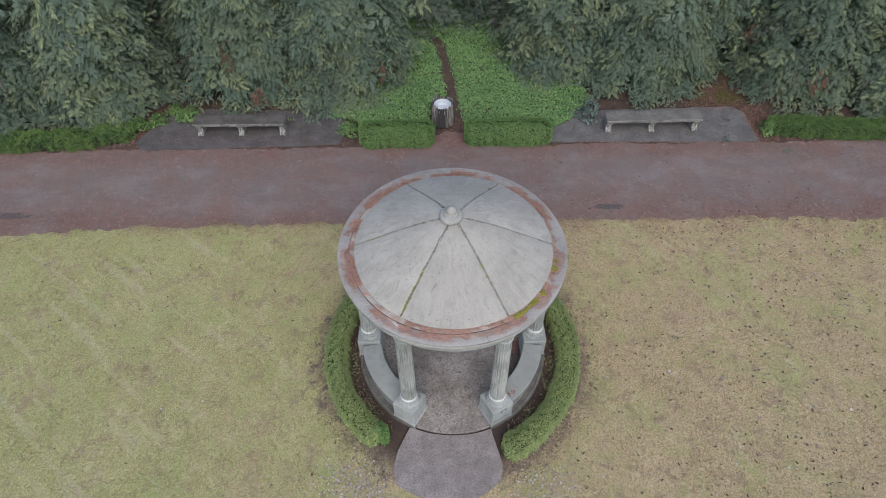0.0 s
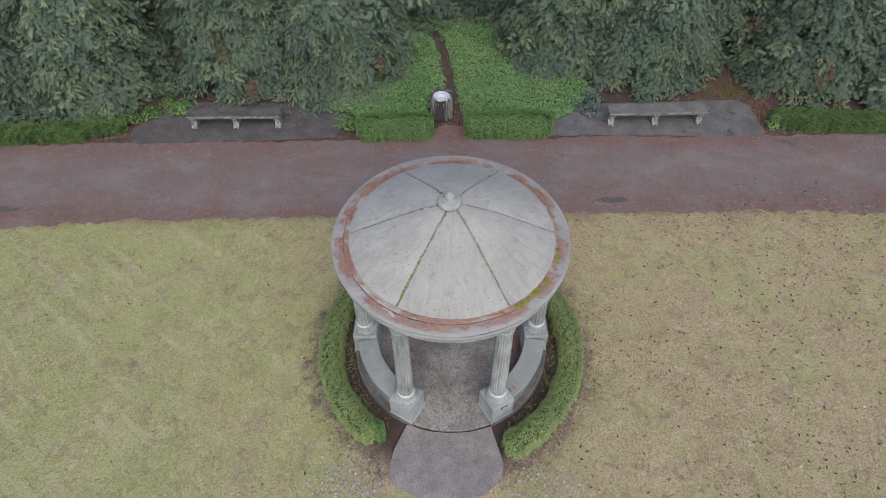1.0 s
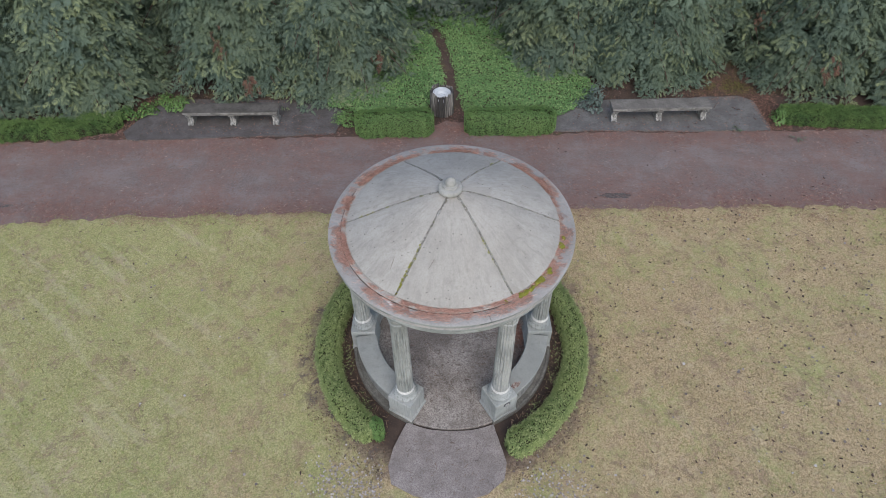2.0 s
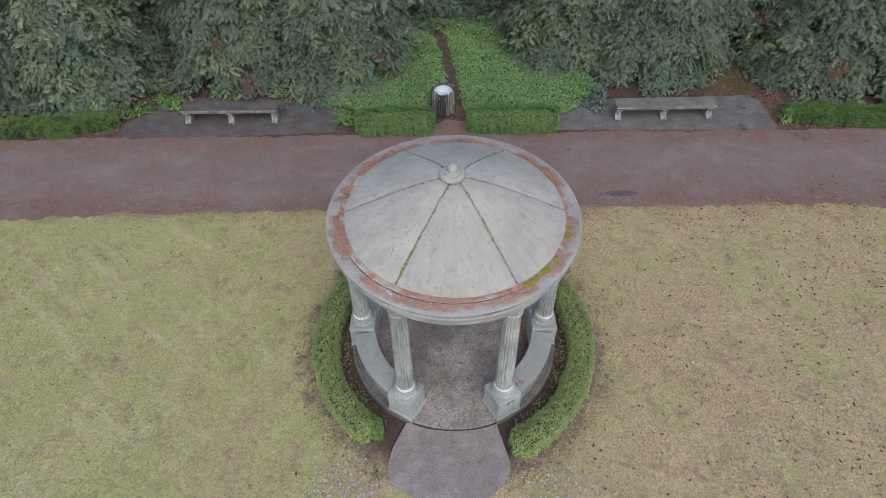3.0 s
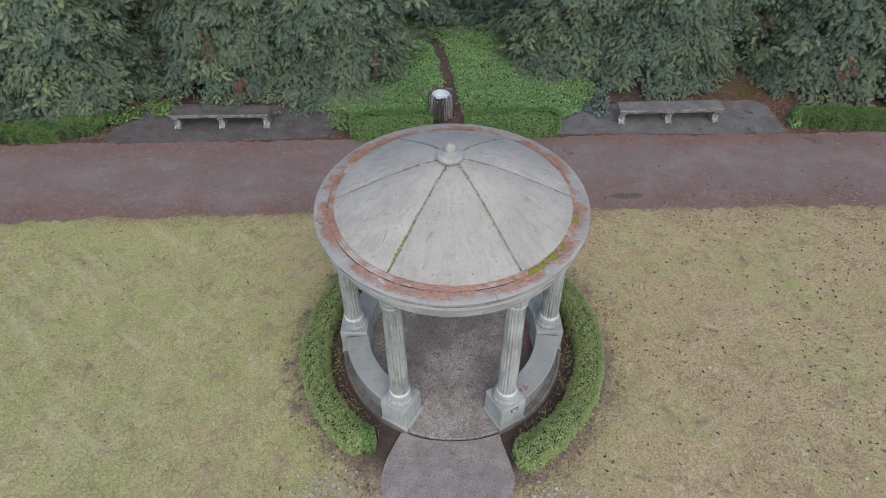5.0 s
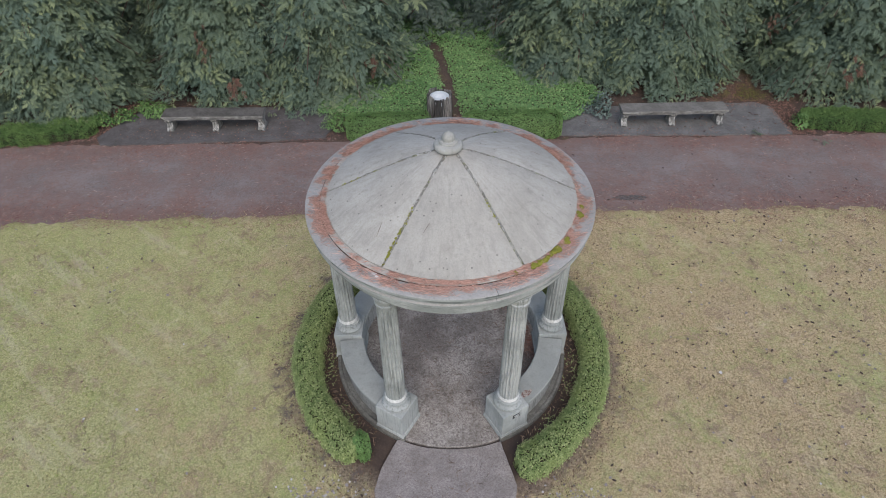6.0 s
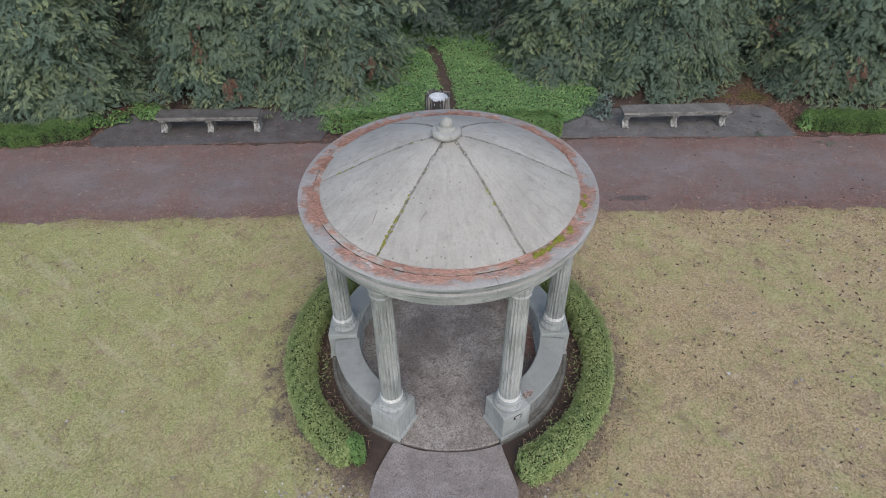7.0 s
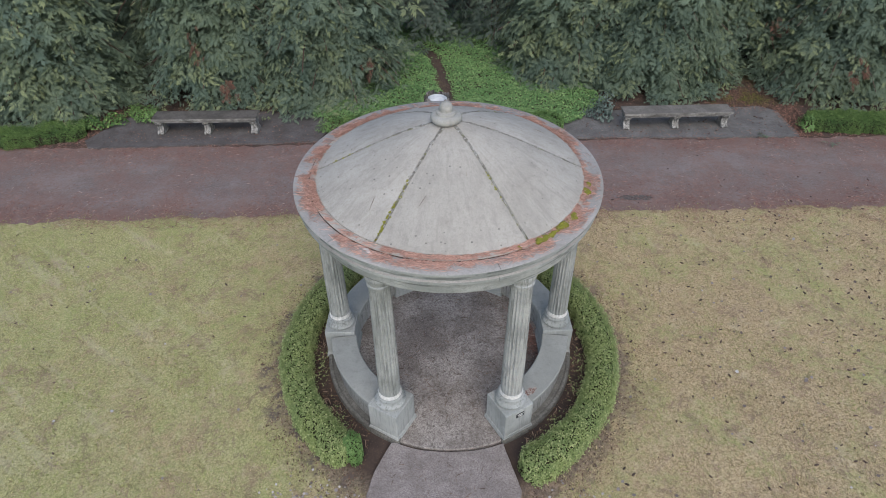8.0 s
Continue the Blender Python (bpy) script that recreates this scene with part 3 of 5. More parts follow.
CAP = lathe([(0.02, 2.56)] + [(0.118, 2.56), (0.122, 2.585), (0.137, 2.595), (0.137, 2.61), (0.125, 2.62), (0.128, 2.645)] + [(0.140, 2.675), (0.150, 2.70), (0.150, 2.715)] + [(0.150, 2.745), (0.02, 2.745)], segs=48)
SKIRT = lathe([(0.09, 0.705), (0.149, 0.705), (0.146, 0.735), (0.139, 0.756), (0.09, 0.756)], segs=80, wobble=lambda t, r, z: r + (0.004 * math.sin(20 * t) if r > 0.1 and z > 0.74 else 0))
ped = block(0.425, 0.425, PED_Z - 0.09, 0.012)
ped.transform(Matrix.Translation((0, 0, 0.09)))
foot = block(0.442, 0.442, 0.085, 0.01, taper=0.06)
foot.transform(Matrix.Translation((0, 0, 0.02)))
meshes = {}
for key, bm, mat, sm in (("base", BASE, CONCRETE, True), ("capital", CAP, CONCRETE, True), ("worn_band", SKIRT, CHALK, True), ("pedestal", ped, PEDSTONE, False), ("plinth", foot, PEDSTONE, False)):
    me = bpy.data.meshes.new(key)
    bmesh.ops.recalc_face_normals(bm, faces=bm.faces)
    for f in bm.faces:
        f.smooth = sm
    bm.to_mesh(me)
    bm.free()
    if sm:
        me.set_sharp_from_angle(angle=radians(40))
    me.materials.append(mat)
    meshes[key] = me


def stand(name, me, parent, m, label=""):
    ob = new(name, me)
    ob.matrix_basis = m
    ob.parent = parent
    ob.matrix_parent_inverse = parent.matrix_world.inverted()
    if label:
        ob["label"] = label
    return ob


bpy.context.view_layer.update()
for a in ANG:
    turn, dist = STANCE[a]
    t = radians(turn)
    m = Matrix.Translation((GX + dist * math.cos(t), GY + dist * math.sin(t), 0)) @ Matrix.Rotation(t, 4, "Z")
    for key, par in (("pedestal", None), ("plinth", None), ("shaft", None)):
        ob = stand("column" if key == "shaft" else key, SHAFT if key == "shaft" else meshes[key], gazebo, m, "fluted grey concrete column shaft" if key == "shaft" else "")
        if key == "shaft":
            for sub in ("base", "capital", "worn_band"):
                s = new(sub, meshes[sub])
                s.parent = ob
                if sub == "worn_band":
                    s["label"] = "pale worn cement at the shaft's foot"

# entablature and cornice
part("architrave", lathe([(1.36, 2.742), (1.36, 3.02), (1.66, 3.02), (1.66, 2.89), (1.688, 2.885), (1.69, 2.868), (1.680, 2.858), (1.676, 2.80), (1.668, 2.752), (1.655, 2.742)], segs=144, cx=GX, cy=GY), BEAM, gazebo, "banded concrete ring beam with dark stains", True)
RX, RY = GX - 0.012, GY
DX = GX + 0.008
for q in range(6):
    a0 = -14 + 60 * q
    length = part("cornice", lathe([(1.40, 3.02), (1.40, 3.108), (1.56, 3.108), (RR - 0.015, 3.112), (RR, 3.102), (RR, 3.076), (RR - 0.012, 3.066), (RR - 0.046, 3.062), (RR - 0.050, 3.02), (RR - 0.050, 2.988), (RR - 0.030, 2.974), (RR - 0.030, 2.938), (RR - 0.056, 2.914), (RR - 0.066, 2.898), (1.70, 2.894), (1.67, 2.892), (1.664, 2.892), (1.664, 3.02)], a0 + 0.07, a0 + 59.93, 40, RX, GY), RIM, gazebo, "flat concrete cornice length littered with needles", True)
    length.data.materials.append(BEAM)
    for f in length.data.polygons:
        f.material_index = 1 if f.normal.z < 0.5 else 0
part("roof_curb", lathe([(1.50, 3.113), (1.50, 3.131), (1.592, 3.128), (1.598, 3.123), (1.598, 3.113)], segs=120, cx=RX, cy=GY), SHELL, gazebo, "low concrete curb round the dome's foot", True)
# the shadow line under the curb's lip, laid on as a dark ring
part("curb_joint", lathe([(1.599, 3.1125), (1.599, 3.1175), (1.610, 3.1165), (1.610, 3.1125)], -205, -62, segs=90, cx=RX, cy=GY, wobble=lambda t, r, z: r + (0.004 * math.sin(7 * t + 1) * math.sin(3 * t) if r > 1.605 else 0)), LIPSHADOW, gazebo, "thin dark ring painting the shadow line beside the roof curb", True)
PROF = [(1.50, 3.10), (1.502, 3.122), (1.538, 3.128), (1.540, 3.148), (1.527, 3.158)] + [(r, z + 0.070 * (1 - r / 1.55) ** 1.5) for r, z in ((1.40, 3.226), (1.20, 3.325), (1.0, 3.42), (0.8, 3.505), (0.6, 3.58), (0.4, 3.645), (0.2, 3.692), (0.10, 3.708))]


def dome_z(r):
    rs = [p[0] for p in PROF[4:]][::-1]
    zs = [p[1] for p in PROF[4:]][::-1]
    return float(np.interp(r, rs, zs))


for a in ANG:
    edge = 0.014
    bm = bmesh.new()
    n = 22
    grid = []
    for i in range(n + 1):
        u = i / n
        col = []
        for r, z in PROF:
            half = radians(30) - edge / max(r, 0.12)
            t = radians(a + 30) - half + 2 * half * u
            sag = -0.018 * (1 - math.sin(math.pi * u) ** 0.6) * min(1.0, r) if z > 3.16 else 0
            col.append(bm.verts.new((DX + r * math.cos(t), RY + r * math.sin(t), z + sag)))
        grid.append(col)
    for i in range(n):
        for j in range(len(PROF) - 1):
            bm.faces.new((grid[i][j], grid[i + 1][j], grid[i + 1][j + 1], grid[i][j + 1]))
    for col in (grid[0], grid[-1]):
        low = [bm.verts.new(v.co - Vector((0, 0, 0.05))) for v in col]
        for j in range(len(col) - 1):
            bm.faces.new((col[j], col[j + 1], low[j + 1], low[j]))
    part("roof_panel", bm, SHELL, gazebo, "", True)
# dirt-filled joints below the panels' edges, and the roof's underside
for a in ANG:
    bm = bmesh.new()
    t = radians(a)
    rows = []
    for j in range(60):
        r = 0.11 + (1.52 - 0.11) * j / 59
        w = 0.014 + 0.020 * (1 - r / 1.55) ** 1.5 + 0.012 * noise.noise((r * 9, a, 0.3))
        o = 0.006 * noise.noise((r * 6, a, 5.3))
        z = dome_z(r) - 0.018 * min(1.0, r) + 0.003 + 0.010 * noise.noise((r * 14, a, 9.1))
        c, s = math.cos(t), math.sin(t)
        rows.append([bm.verts.new((DX + r * c - q * s, RY + r * s + q * c, z + h)) for q, h in ((o - w, -0.012), (o - w * 0.4, 0.004), (o + w * 0.4, 0.005), (o + w, -0.012))])
    for p, q in zip(rows, rows[1:]):
        for j in range(3):
            bm.faces.new((p[j], q[j], q[j + 1], p[j + 1]))
    part("roof_joint", bm, CRACK, gazebo, "cracked roof joint filled with dirt", True)
part("ceiling_dome", lathe([(1.40, 3.03), (1.40, 3.08), (0.9, 3.32), (0.4, 3.50), (0.05, 3.56), (0.05, 3.52), (0.4, 3.46), (0.9, 3.28), (1.36, 3.03)], segs=72, cx=GX, cy=GY), CONCRETE, gazebo, "", True)
FX = GX - 0.03
part("finial", lathe([(0.01, 3.70), (0.105, 3.72), (0.112, 3.765), (0.140, 3.770)] + [(0.128 + 0.046 * math.cos(radians(q)), 3.818 + 0.046 * math.sin(radians(q))) for q in range(-70, 90, 10)] + [(0.122, 3.864), (0.112, 3.867), (0.111, 3.882), (0.105, 3.890), (0.082, 3.892), (0.074, 3.897), (0.073, 3.908)] + [(0.077 * math.cos(radians(q)), 3.925 + 0.077 * math.sin(radians(q))) for q in range(0, 81, 10)] + [(0.014, 4.008), (0.004, 4.012)], segs=56, cx=FX, cy=GY), FINIAL, gazebo, "turned concrete finial knob", True)
# plaque on one pedestal by the entrance
t = radians(-60)
m = Matrix.Translation((GX, GY, 0)) @ Matrix.Rotation(t, 4, "Z")
plq = block(0.012, 0.115, 0.062, 0.002)
plq.transform(m @ Matrix.Translation((RC + 0.2125 + 0.006, 0.005, 0.41)))
plaque = part("plaque", plq, BLACK, gazebo, "small black plaque with pale lettering")
for z, w in ((0.464, 0.09), (0.437, 0.055), (0.425, 0.07)):
    bar = block(0.004, w, 0.007 if z < 0.46 else 0.012, 0)
    bar.transform(m @ Matrix.Translation((RC + 0.2125 + 0.0125, 0.005, z - (0.005 if z > 0.46 else 0))))
    part("letter_bar", bar, CHALK, plaque)


def patch(x, y, z, rx, ry, turn, mat, seed, label, slope=0.0):
    bm = bmesh.new()
    ring = []
    for i in range(36):
        t = 2 * math.pi * i / 36
        w = 1 + 0.55 * noise.noise((math.cos(t) * 2.2, math.sin(t) * 2.2, seed))
        u, v = rx * w * math.cos(t), ry * w * math.sin(t)
        ring.append(bm.verts.new((x + u * math.cos(turn) - v * math.sin(turn), y + u * math.sin(turn) + v * math.cos(turn), z + slope * v)))
    bm.faces.new(ring)
    return part("worn_patch", bm, mat, gazebo, label)


patch(1.20, 5.31, SEAT_Z + 0.004, 0.10, 0.045, 0.6, PEEL, 3.0, "peeling reddish patch on the seat")
patch(1.08, 5.19, SEAT_Z + 0.004, 0.05, 0.03, 0.3, PEEL, 7.0, "peeling reddish patch on the seat")
t = radians(-121)
patch(RX + 1.63 * math.cos(t), GY + 1.63 * math.sin(t), 3.1135, 0.11, 0.022, t + 1.3, CHALK, 5.0, "pale worn smear on the cornice")


# ---- stone benches by the path ----
def stone_bench(x, y, turn, gap, label, stone):
    b = thing("bench", (x, y, 0.012), label, "bench", "stone benches by the path")
    L, D = 2 * gap + 0.21, 0.39
    prof = [(0.050, 0.292), (0.050, 0.318), (0.030, 0.326), (0.028, 0.346), (0.012, 0.354), (0.010, 0.362), (0.0, 0.368), (0.0, 0.408), (0.008, 0.416)]
    bm = bmesh.new()
    rings = []
    for inset, z in [(0.10, 0.292)] + prof + [(0.05, 0.418)]:
        hx, hy = L / 2 - inset, D / 2 - inset
        rings.append([bm.verts.new((sx * hx, sy * hy, z)) for sx, sy in ((-1, -1), (1, -1), (1, 1), (-1, 1))])
    for p, q in zip(rings, rings[1:]):
        for j in range(4):
            bm.faces.new((p[j], p[(j + 1) % 4], q[(j + 1) % 4], q[j]))
    bm.faces.new(rings[0][::-1])
    bm.faces.new(rings[-1])
    bm.normal_update()
    s = part("seat", bm, stone)
    # the moulded edges take a paler stone than the seat's top
    s.data.materials.append(MOULDING)
    for f in s.data.polygons:
        f.material_index = 1 if 0.295 < f.center.z < 0.412 and abs(f.normal.z) < 0.9 else 0
    s.parent = b
    # scrolled supports, cut as a side outline across the depth
    side = []
    for i in range(33):
        f = i / 32
        z = 0.292 * (1 - f)
        w = 0.165 - 0.075 * math.sin(math.pi * min(1, f * 1.15)) ** 1.2 + 0.022 * math.exp(-((f - 0.13) / 0.09) ** 2) + 0.03 * math.exp(-((f - 0.86) / 0.10) ** 2) - 0.012 * math.exp(-((f - 0.33) / 0.05) ** 2)
        side.append((-w, z))
    outline = side + [(-q, z) for q, z in side[::-1]]
    leg = bmesh.new()
    n = len(outline)
    cuts = []
    for k, (x0, inn) in enumerate(((-0.072, 0.014), (-0.058, 0.0), (-0.026, 0.0), (-0.017, 0.018), (0.017, 0.018), (0.026, 0.0), (0.058, 0.0), (0.072, 0.014))):
        cuts.append([leg.verts.new((x0, q * (1 - inn / 0.15), z)) for q, z in outline])
    for p, q in zip(cuts, cuts[1:]):
        for j in range(n):
            leg.faces.new((p[j], q[j], q[(j + 1) % n], p[(j + 1) % n]))
    leg.faces.new(cuts[0])
    leg.faces.new(cuts[-1][::-1])
    first = None
    for dx in (-gap, 0.0, gap):
        if first is None:
            first = part("leg", leg, LEGSTONE, None, "scrolled pale stone support")
            ob = first
        else:
            ob = new("leg", first.data)
            ob["label"] = first["label"]
        ob.parent = b
        ob.location = (dx, 0, 0)
    b.rotation_euler = (0, 0, radians(turn))
    return b


LEGSTONE = concrete("pale_leg_stone", (0.235, 0.228, 0.21), (0.04, 0.04, 0.037), (0.50, 0.49, 0.46), 0.8, 6, False, 0.8, 0.9).m
MOULDING = concrete("pale_moulding_stone", (0.155, 0.148, 0.136), (0.055, 0.052, 0.048), (0.36, 0.35, 0.325), 0.45, 4, False, 0.35, 0.5, True).m
stone_bench(-5.235, 12.985, 0.3, 1.06, "dark stained stone bench on scrolled legs beside the path", BENCHSTONE)
stone_bench(5.375, 13.04, 1.3, 1.115, "grey stained stone bench on three scrolled legs", GREYSTONE)

# ---- slatted litter bin ----
BX, BY = -0.02, 13.36
bin_ = thing("litter_bin", (BX, BY, 0), "litter bin of weathered wooden slats with pale liner", "litter bin")
part("drum", lathe([(0.01, 0.02), (0.01, 0.05), (0.235, 0.06), (0.24, 0.60), (0.215, 0.645), (0.215, 0.655), (0.262, 0.650), (0.268, 0.60), (0.265, 0.02)], segs=48, cx=BX, cy=BY), BININ, bin_, "dark steel drum", True)
part("liner", lathe([(0.186, 0.50), (0.184, 0.672), (0.190, 0.680), (0.214, 0.676), (0.226, 0.656), (0.222, 0.654), (0.212, 0.668), (0.194, 0.670), (0.192, 0.50)], segs=48, cx=BX, cy=BY, wobble=lambda t, r, z: r + 0.008 * math.sin(5 * t + 1) * math.sin(3 * t)), LINER, bin_, "pale plastic bin liner rim", True)
part("contents", lathe([(0.005, 0.53), (0.005, 0.545), (0.05, 0.56), (0.11, 0.54), (0.15, 0.585), (0.205, 0.60), (0.205, 0.53)], segs=32, cx=BX, cy=BY, wobble=lambda t, r, z: r * (1 + 0.06 * math.sin(3 * t + 9 * r))), LINER, bin_, "pale crumpled bag")
for q, fall in ((-1.85, 0.07), (-1.42, 0.11)):
    tie = block(0.006, 0.009, fall, 0.002)
    tie.transform(Matrix.Translation((BX, BY, 0.66 - fall)) @ Matrix.Rotation(q, 4, "Z") @ Matrix.Translation((0.309, 0, 0)))
    part("liner_end", tie, LINER, bin_, "strip of liner hanging over the slats")
for z in (0.16, 0.55):
    part("hoop", lathe([(0.262, z), (0.262, z + 0.03), (0.272, z + 0.03), (0.272, z)], segs=48, cx=BX, cy=BY), BLACK, bin_)
slat = block(0.030, 0.046, 0.70, 0.004)
slat_me = bpy.data.meshes.new("slat")
slat.to_mesh(slat_me)
slat.free()
slat_me.materials.append(SLAT)
for i in range(30):
    t = 2 * math.pi * i / 30
    h = random.uniform(-0.03, 0.035)
    ob = new("slat", slat_me)
    ob.parent = bin_
    ob.location = (0.29 * math.cos(t), 0.29 * math.sin(t), 0.012 + max(0, h))
    ob.rotation_euler = (random.uniform(-0.012, 0.012), random.uniform(-0.012, 0.012) - 0.02, t)
    ob.scale = (random.uniform(0.9, 1.15), random.uniform(0.85, 1.1), 1 + h)

bin_.scale = (1.0, 1.0, 0.87)


# ---- clipped hedges ----
def hedge(name, centre_line, width, height, label, mat, size, density, seed, group, wild=0.02, end_round=True, core=True, shape=None, lumps=0.0):
    """A clipped hedge along a line: a twiggy core, coloured dark for the shade inside, under a coat of small leaves."""
    r = np.random.default_rng(seed)
    P = np.array(centre_line, float)
    seg = np.linalg.norm(np.diff(P, axis=0), axis=1)
    s = np.concatenate(([0], np.cumsum(seg)))
    L = s[-1]
    at = P.mean(axis=0)
    h = thing(name, (at[0], at[1], 0), label, "hedge", group)
    bpy.context.view_layer.update()

    def spot(u):
        q = np.stack([np.interp(u, s, P[:, i]) for i in (0, 1)], axis=1)
        d = np.stack([np.interp(np.clip(u + 0.02, 0, L), s, P[:, i]) - np.interp(np.clip(u - 0.02, 0, L), s, P[:, i]) for i in (0, 1)], axis=1)
        d /= np.linalg.norm(d, axis=1, keepdims=True)
        return q, d

    def section(a, hw, hh):
        # rounded-box cross-section by angle from one foot over the top to the other
        c, sn = np.cos(a), np.sin(a)
        p = 5.0
        k = (np.abs(c) ** p + np.abs(sn) ** p) ** (-1 / p)
        return hw * k * c, hh * k * sn

    def bulge(u):
        return 1 + 0.05 * np.sin(u * 5.1 + seed) + 0.035 * np.sin(u * 13.7 + 2 * seed)

    def taper(u):
        e = np.minimum(u, L - u)
        return np.sqrt(np.clip(1 - (1 - np.clip(e / (width * 0.42), 0, 1)) ** 2, 0.12, 1)) if end_round else np.ones_like(u)
    # core: a solid filler whose dark colour stands in for the inner shade
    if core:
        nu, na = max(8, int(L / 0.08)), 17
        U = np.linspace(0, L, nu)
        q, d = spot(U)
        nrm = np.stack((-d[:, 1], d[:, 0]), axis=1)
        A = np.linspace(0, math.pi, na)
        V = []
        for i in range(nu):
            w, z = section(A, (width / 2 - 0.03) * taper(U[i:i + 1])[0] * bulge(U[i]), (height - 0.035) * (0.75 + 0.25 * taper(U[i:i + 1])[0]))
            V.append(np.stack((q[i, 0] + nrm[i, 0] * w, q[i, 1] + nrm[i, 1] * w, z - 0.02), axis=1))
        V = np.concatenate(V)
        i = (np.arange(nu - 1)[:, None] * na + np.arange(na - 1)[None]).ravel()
        piece("core", mesh_np("core", V, np.stack((i, i + 1, i + na + 1, i + na), axis=1), smooth=True), TWIG, h, "twiggy inside of the hedge with its shade painted dark")
    N = int(density * L * (width + 2 * height))
    u = r.uniform(-0.02, L + 0.02, N)
    uc = np.clip(u, 0, L)
    q, d = spot(uc)
    nrm = np.stack((-d[:, 1], d[:, 0]), axis=1)
    flat = r.uniform(0, 1, N) * (width + 2 * height) - height
    a = np.where(flat < 0, np.interp(flat, [-height, 0], [0, 0.8]), np.where(flat > width, np.interp(flat, [width, width + height], [math.pi - 0.8, math.pi]), np.interp(flat, [0, width], [0.8, math.pi - 0.8])))
    tp = taper(uc)
    w, z = section(a, (width / 2) * tp * bulge(uc), height * (0.75 + 0.25 * tp))
    puff = r.normal(0, wild, N) + 0.012 * np.sin(uc * 31 + w * 40) + lumps * (fractal(uc, w, 1.6, seed) - 0.5) + 0.7 * lumps * (fractal(uc, w, 5.0, seed + 1) - 0.5)
    ca, sa = np.cos(a), np.sin(a)
    w, z = w + puff * ca, z + puff * sa
    end = np.where(u < width * 0.3, -1.0, np.where(u > L - width * 0.3, 1.0, 0.0))
    pos = np.stack((q[:, 0] + nrm[:, 0] * w, q[:, 1] + nrm[:, 1] * w, np.maximum(z, 0.01)), axis=1)
    loose = 1.1 if shape else 0.45
    face = np.stack((nrm[:, 0] * ca + d[:, 0] * end * 0.8, nrm[:, 1] * ca + d[:, 1] * end * 0.8, sa + 0.25), axis=1) + r.normal(0, loose, (N, 3))
    tv, tt = shape or (OVAL_V, OVAL_T)
    v, t = scatter(tv, tt, pos, frames_of(face, r.uniform(0, 6.283, N)), size * r.uniform(0.6, 1.35, N))
    # shade put into the tint: sunken leaves darker, bulging ones paler
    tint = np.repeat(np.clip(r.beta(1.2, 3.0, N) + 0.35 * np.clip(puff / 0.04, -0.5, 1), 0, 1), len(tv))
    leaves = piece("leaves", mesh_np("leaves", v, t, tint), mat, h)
    leaves["kind"] = "stuff"
    return h


def ring_line(r, a0, a1, n=60):
    return [(HX + r * math.cos(radians(a0 + (a1 - a0) * i / n)), HY + r * math.sin(radians(a0 + (a1 - a0) * i / n))) for i in range(n + 1)]


hedge("hedge", ring_line(2.215, -125.5, -244, 80), 0.37, 0.34, "low curved box hedge round the gazebo", BOX, 0.027, 8800, 11, "box hedges", 0.026)
hedge("hedge", ring_line(2.205, -66.8, 64, 80), 0.37, 0.34, "low curved box hedge round the gazebo", BOX, 0.027, 8800, 12, "box hedges", 0.026)
hedge("hedge", [(-2.14, 12.61), (-1.2, 12.64), (-0.22, 12.68)], 0.64, 0.46, "short clipped green hedge beside the path", PRIVET, 0.030, 5500, 13, "clipped hedges", 0.022, lumps=0.09)
hedge("hedge", [(0.53, 12.68), (1.6, 12.68), (2.76, 12.70)], 0.62, 0.47, "short clipped green hedge beside the path", PRIVET, 0.030, 5500, 14, "clipped hedges", 0.022, lumps=0.09)
hedge("hedge", [(-13.0, 12.46), (-10.5, 12.56), (-8.9, 12.70), (-8.05, 13.0)], 0.62, 0.21, "low shaggy green hedge along the path", SHAGGY, 0.048, 8200, 15, "path edging hedges", 0.032, True, True, BLADE, 0.20)
hedge("hedge", [(8.36, 13.0), (10.5, 12.84), (13.0, 12.74)], 0.60, 0.27, "low fine-leaved green hedge along the path", SHAGGY, 0.044, 8600, 16, "path edging hedges", 0.024, True, True, BLADE, 0.09)
# fresh green tuft at one hedge end
hedge("shrub", [(-1.16, 4.66), (-1.06, 4.69), (-0.96, 4.72)], 0.34, 0.42, "small bright green clipped shrub at the hedge's end", FRESH, 0.026, 8000, 17, "", 0.012)


# ---- cypress trees ----
def spray(seed, nodes):
    """A flat, drooping feather along +x, about one unit long, of slender forward-swept fingers of scale leaves."""
    r = np.random.default_rng(seed)
    V, T = [], []

    def finger(p, ang, length, width):
        c, s = math.cos(ang), math.sin(ang)
        i = len(V)
        for f, g in ((0, -0.35), (1.0, 0.0), (0.35, 0.65)):
            x, y = p + c * f * length - s * g * width, s * f * length + c * g * width
            V.append((x, y, -0.24 * x * x - 0.2 * y * y + 0.10 * abs(y) + r.normal(0, 0.012)))
        T.append((i, i + 1, i + 2))
    for j in range(nodes):
        f = (j + 0.5) / nodes
        for sgn in (-1, 1):
            finger(0.72 * f + r.normal(0, 0.03), sgn * radians(54 - 30 * f + r.normal(0, 7)), (0.46 - 0.16 * f) * r.uniform(0.75, 1.25), 0.115)
    finger(0.25, r.normal(0, 0.1), 0.55, 0.12)
    finger(0.64, r.normal(0, 0.1), 0.40, 0.11)
    return np.array(V), np.array(T)


SPRAYS = [spray(s, 4) for s in range(6)] + [spray(s, 6) for s in range(6, 10)]


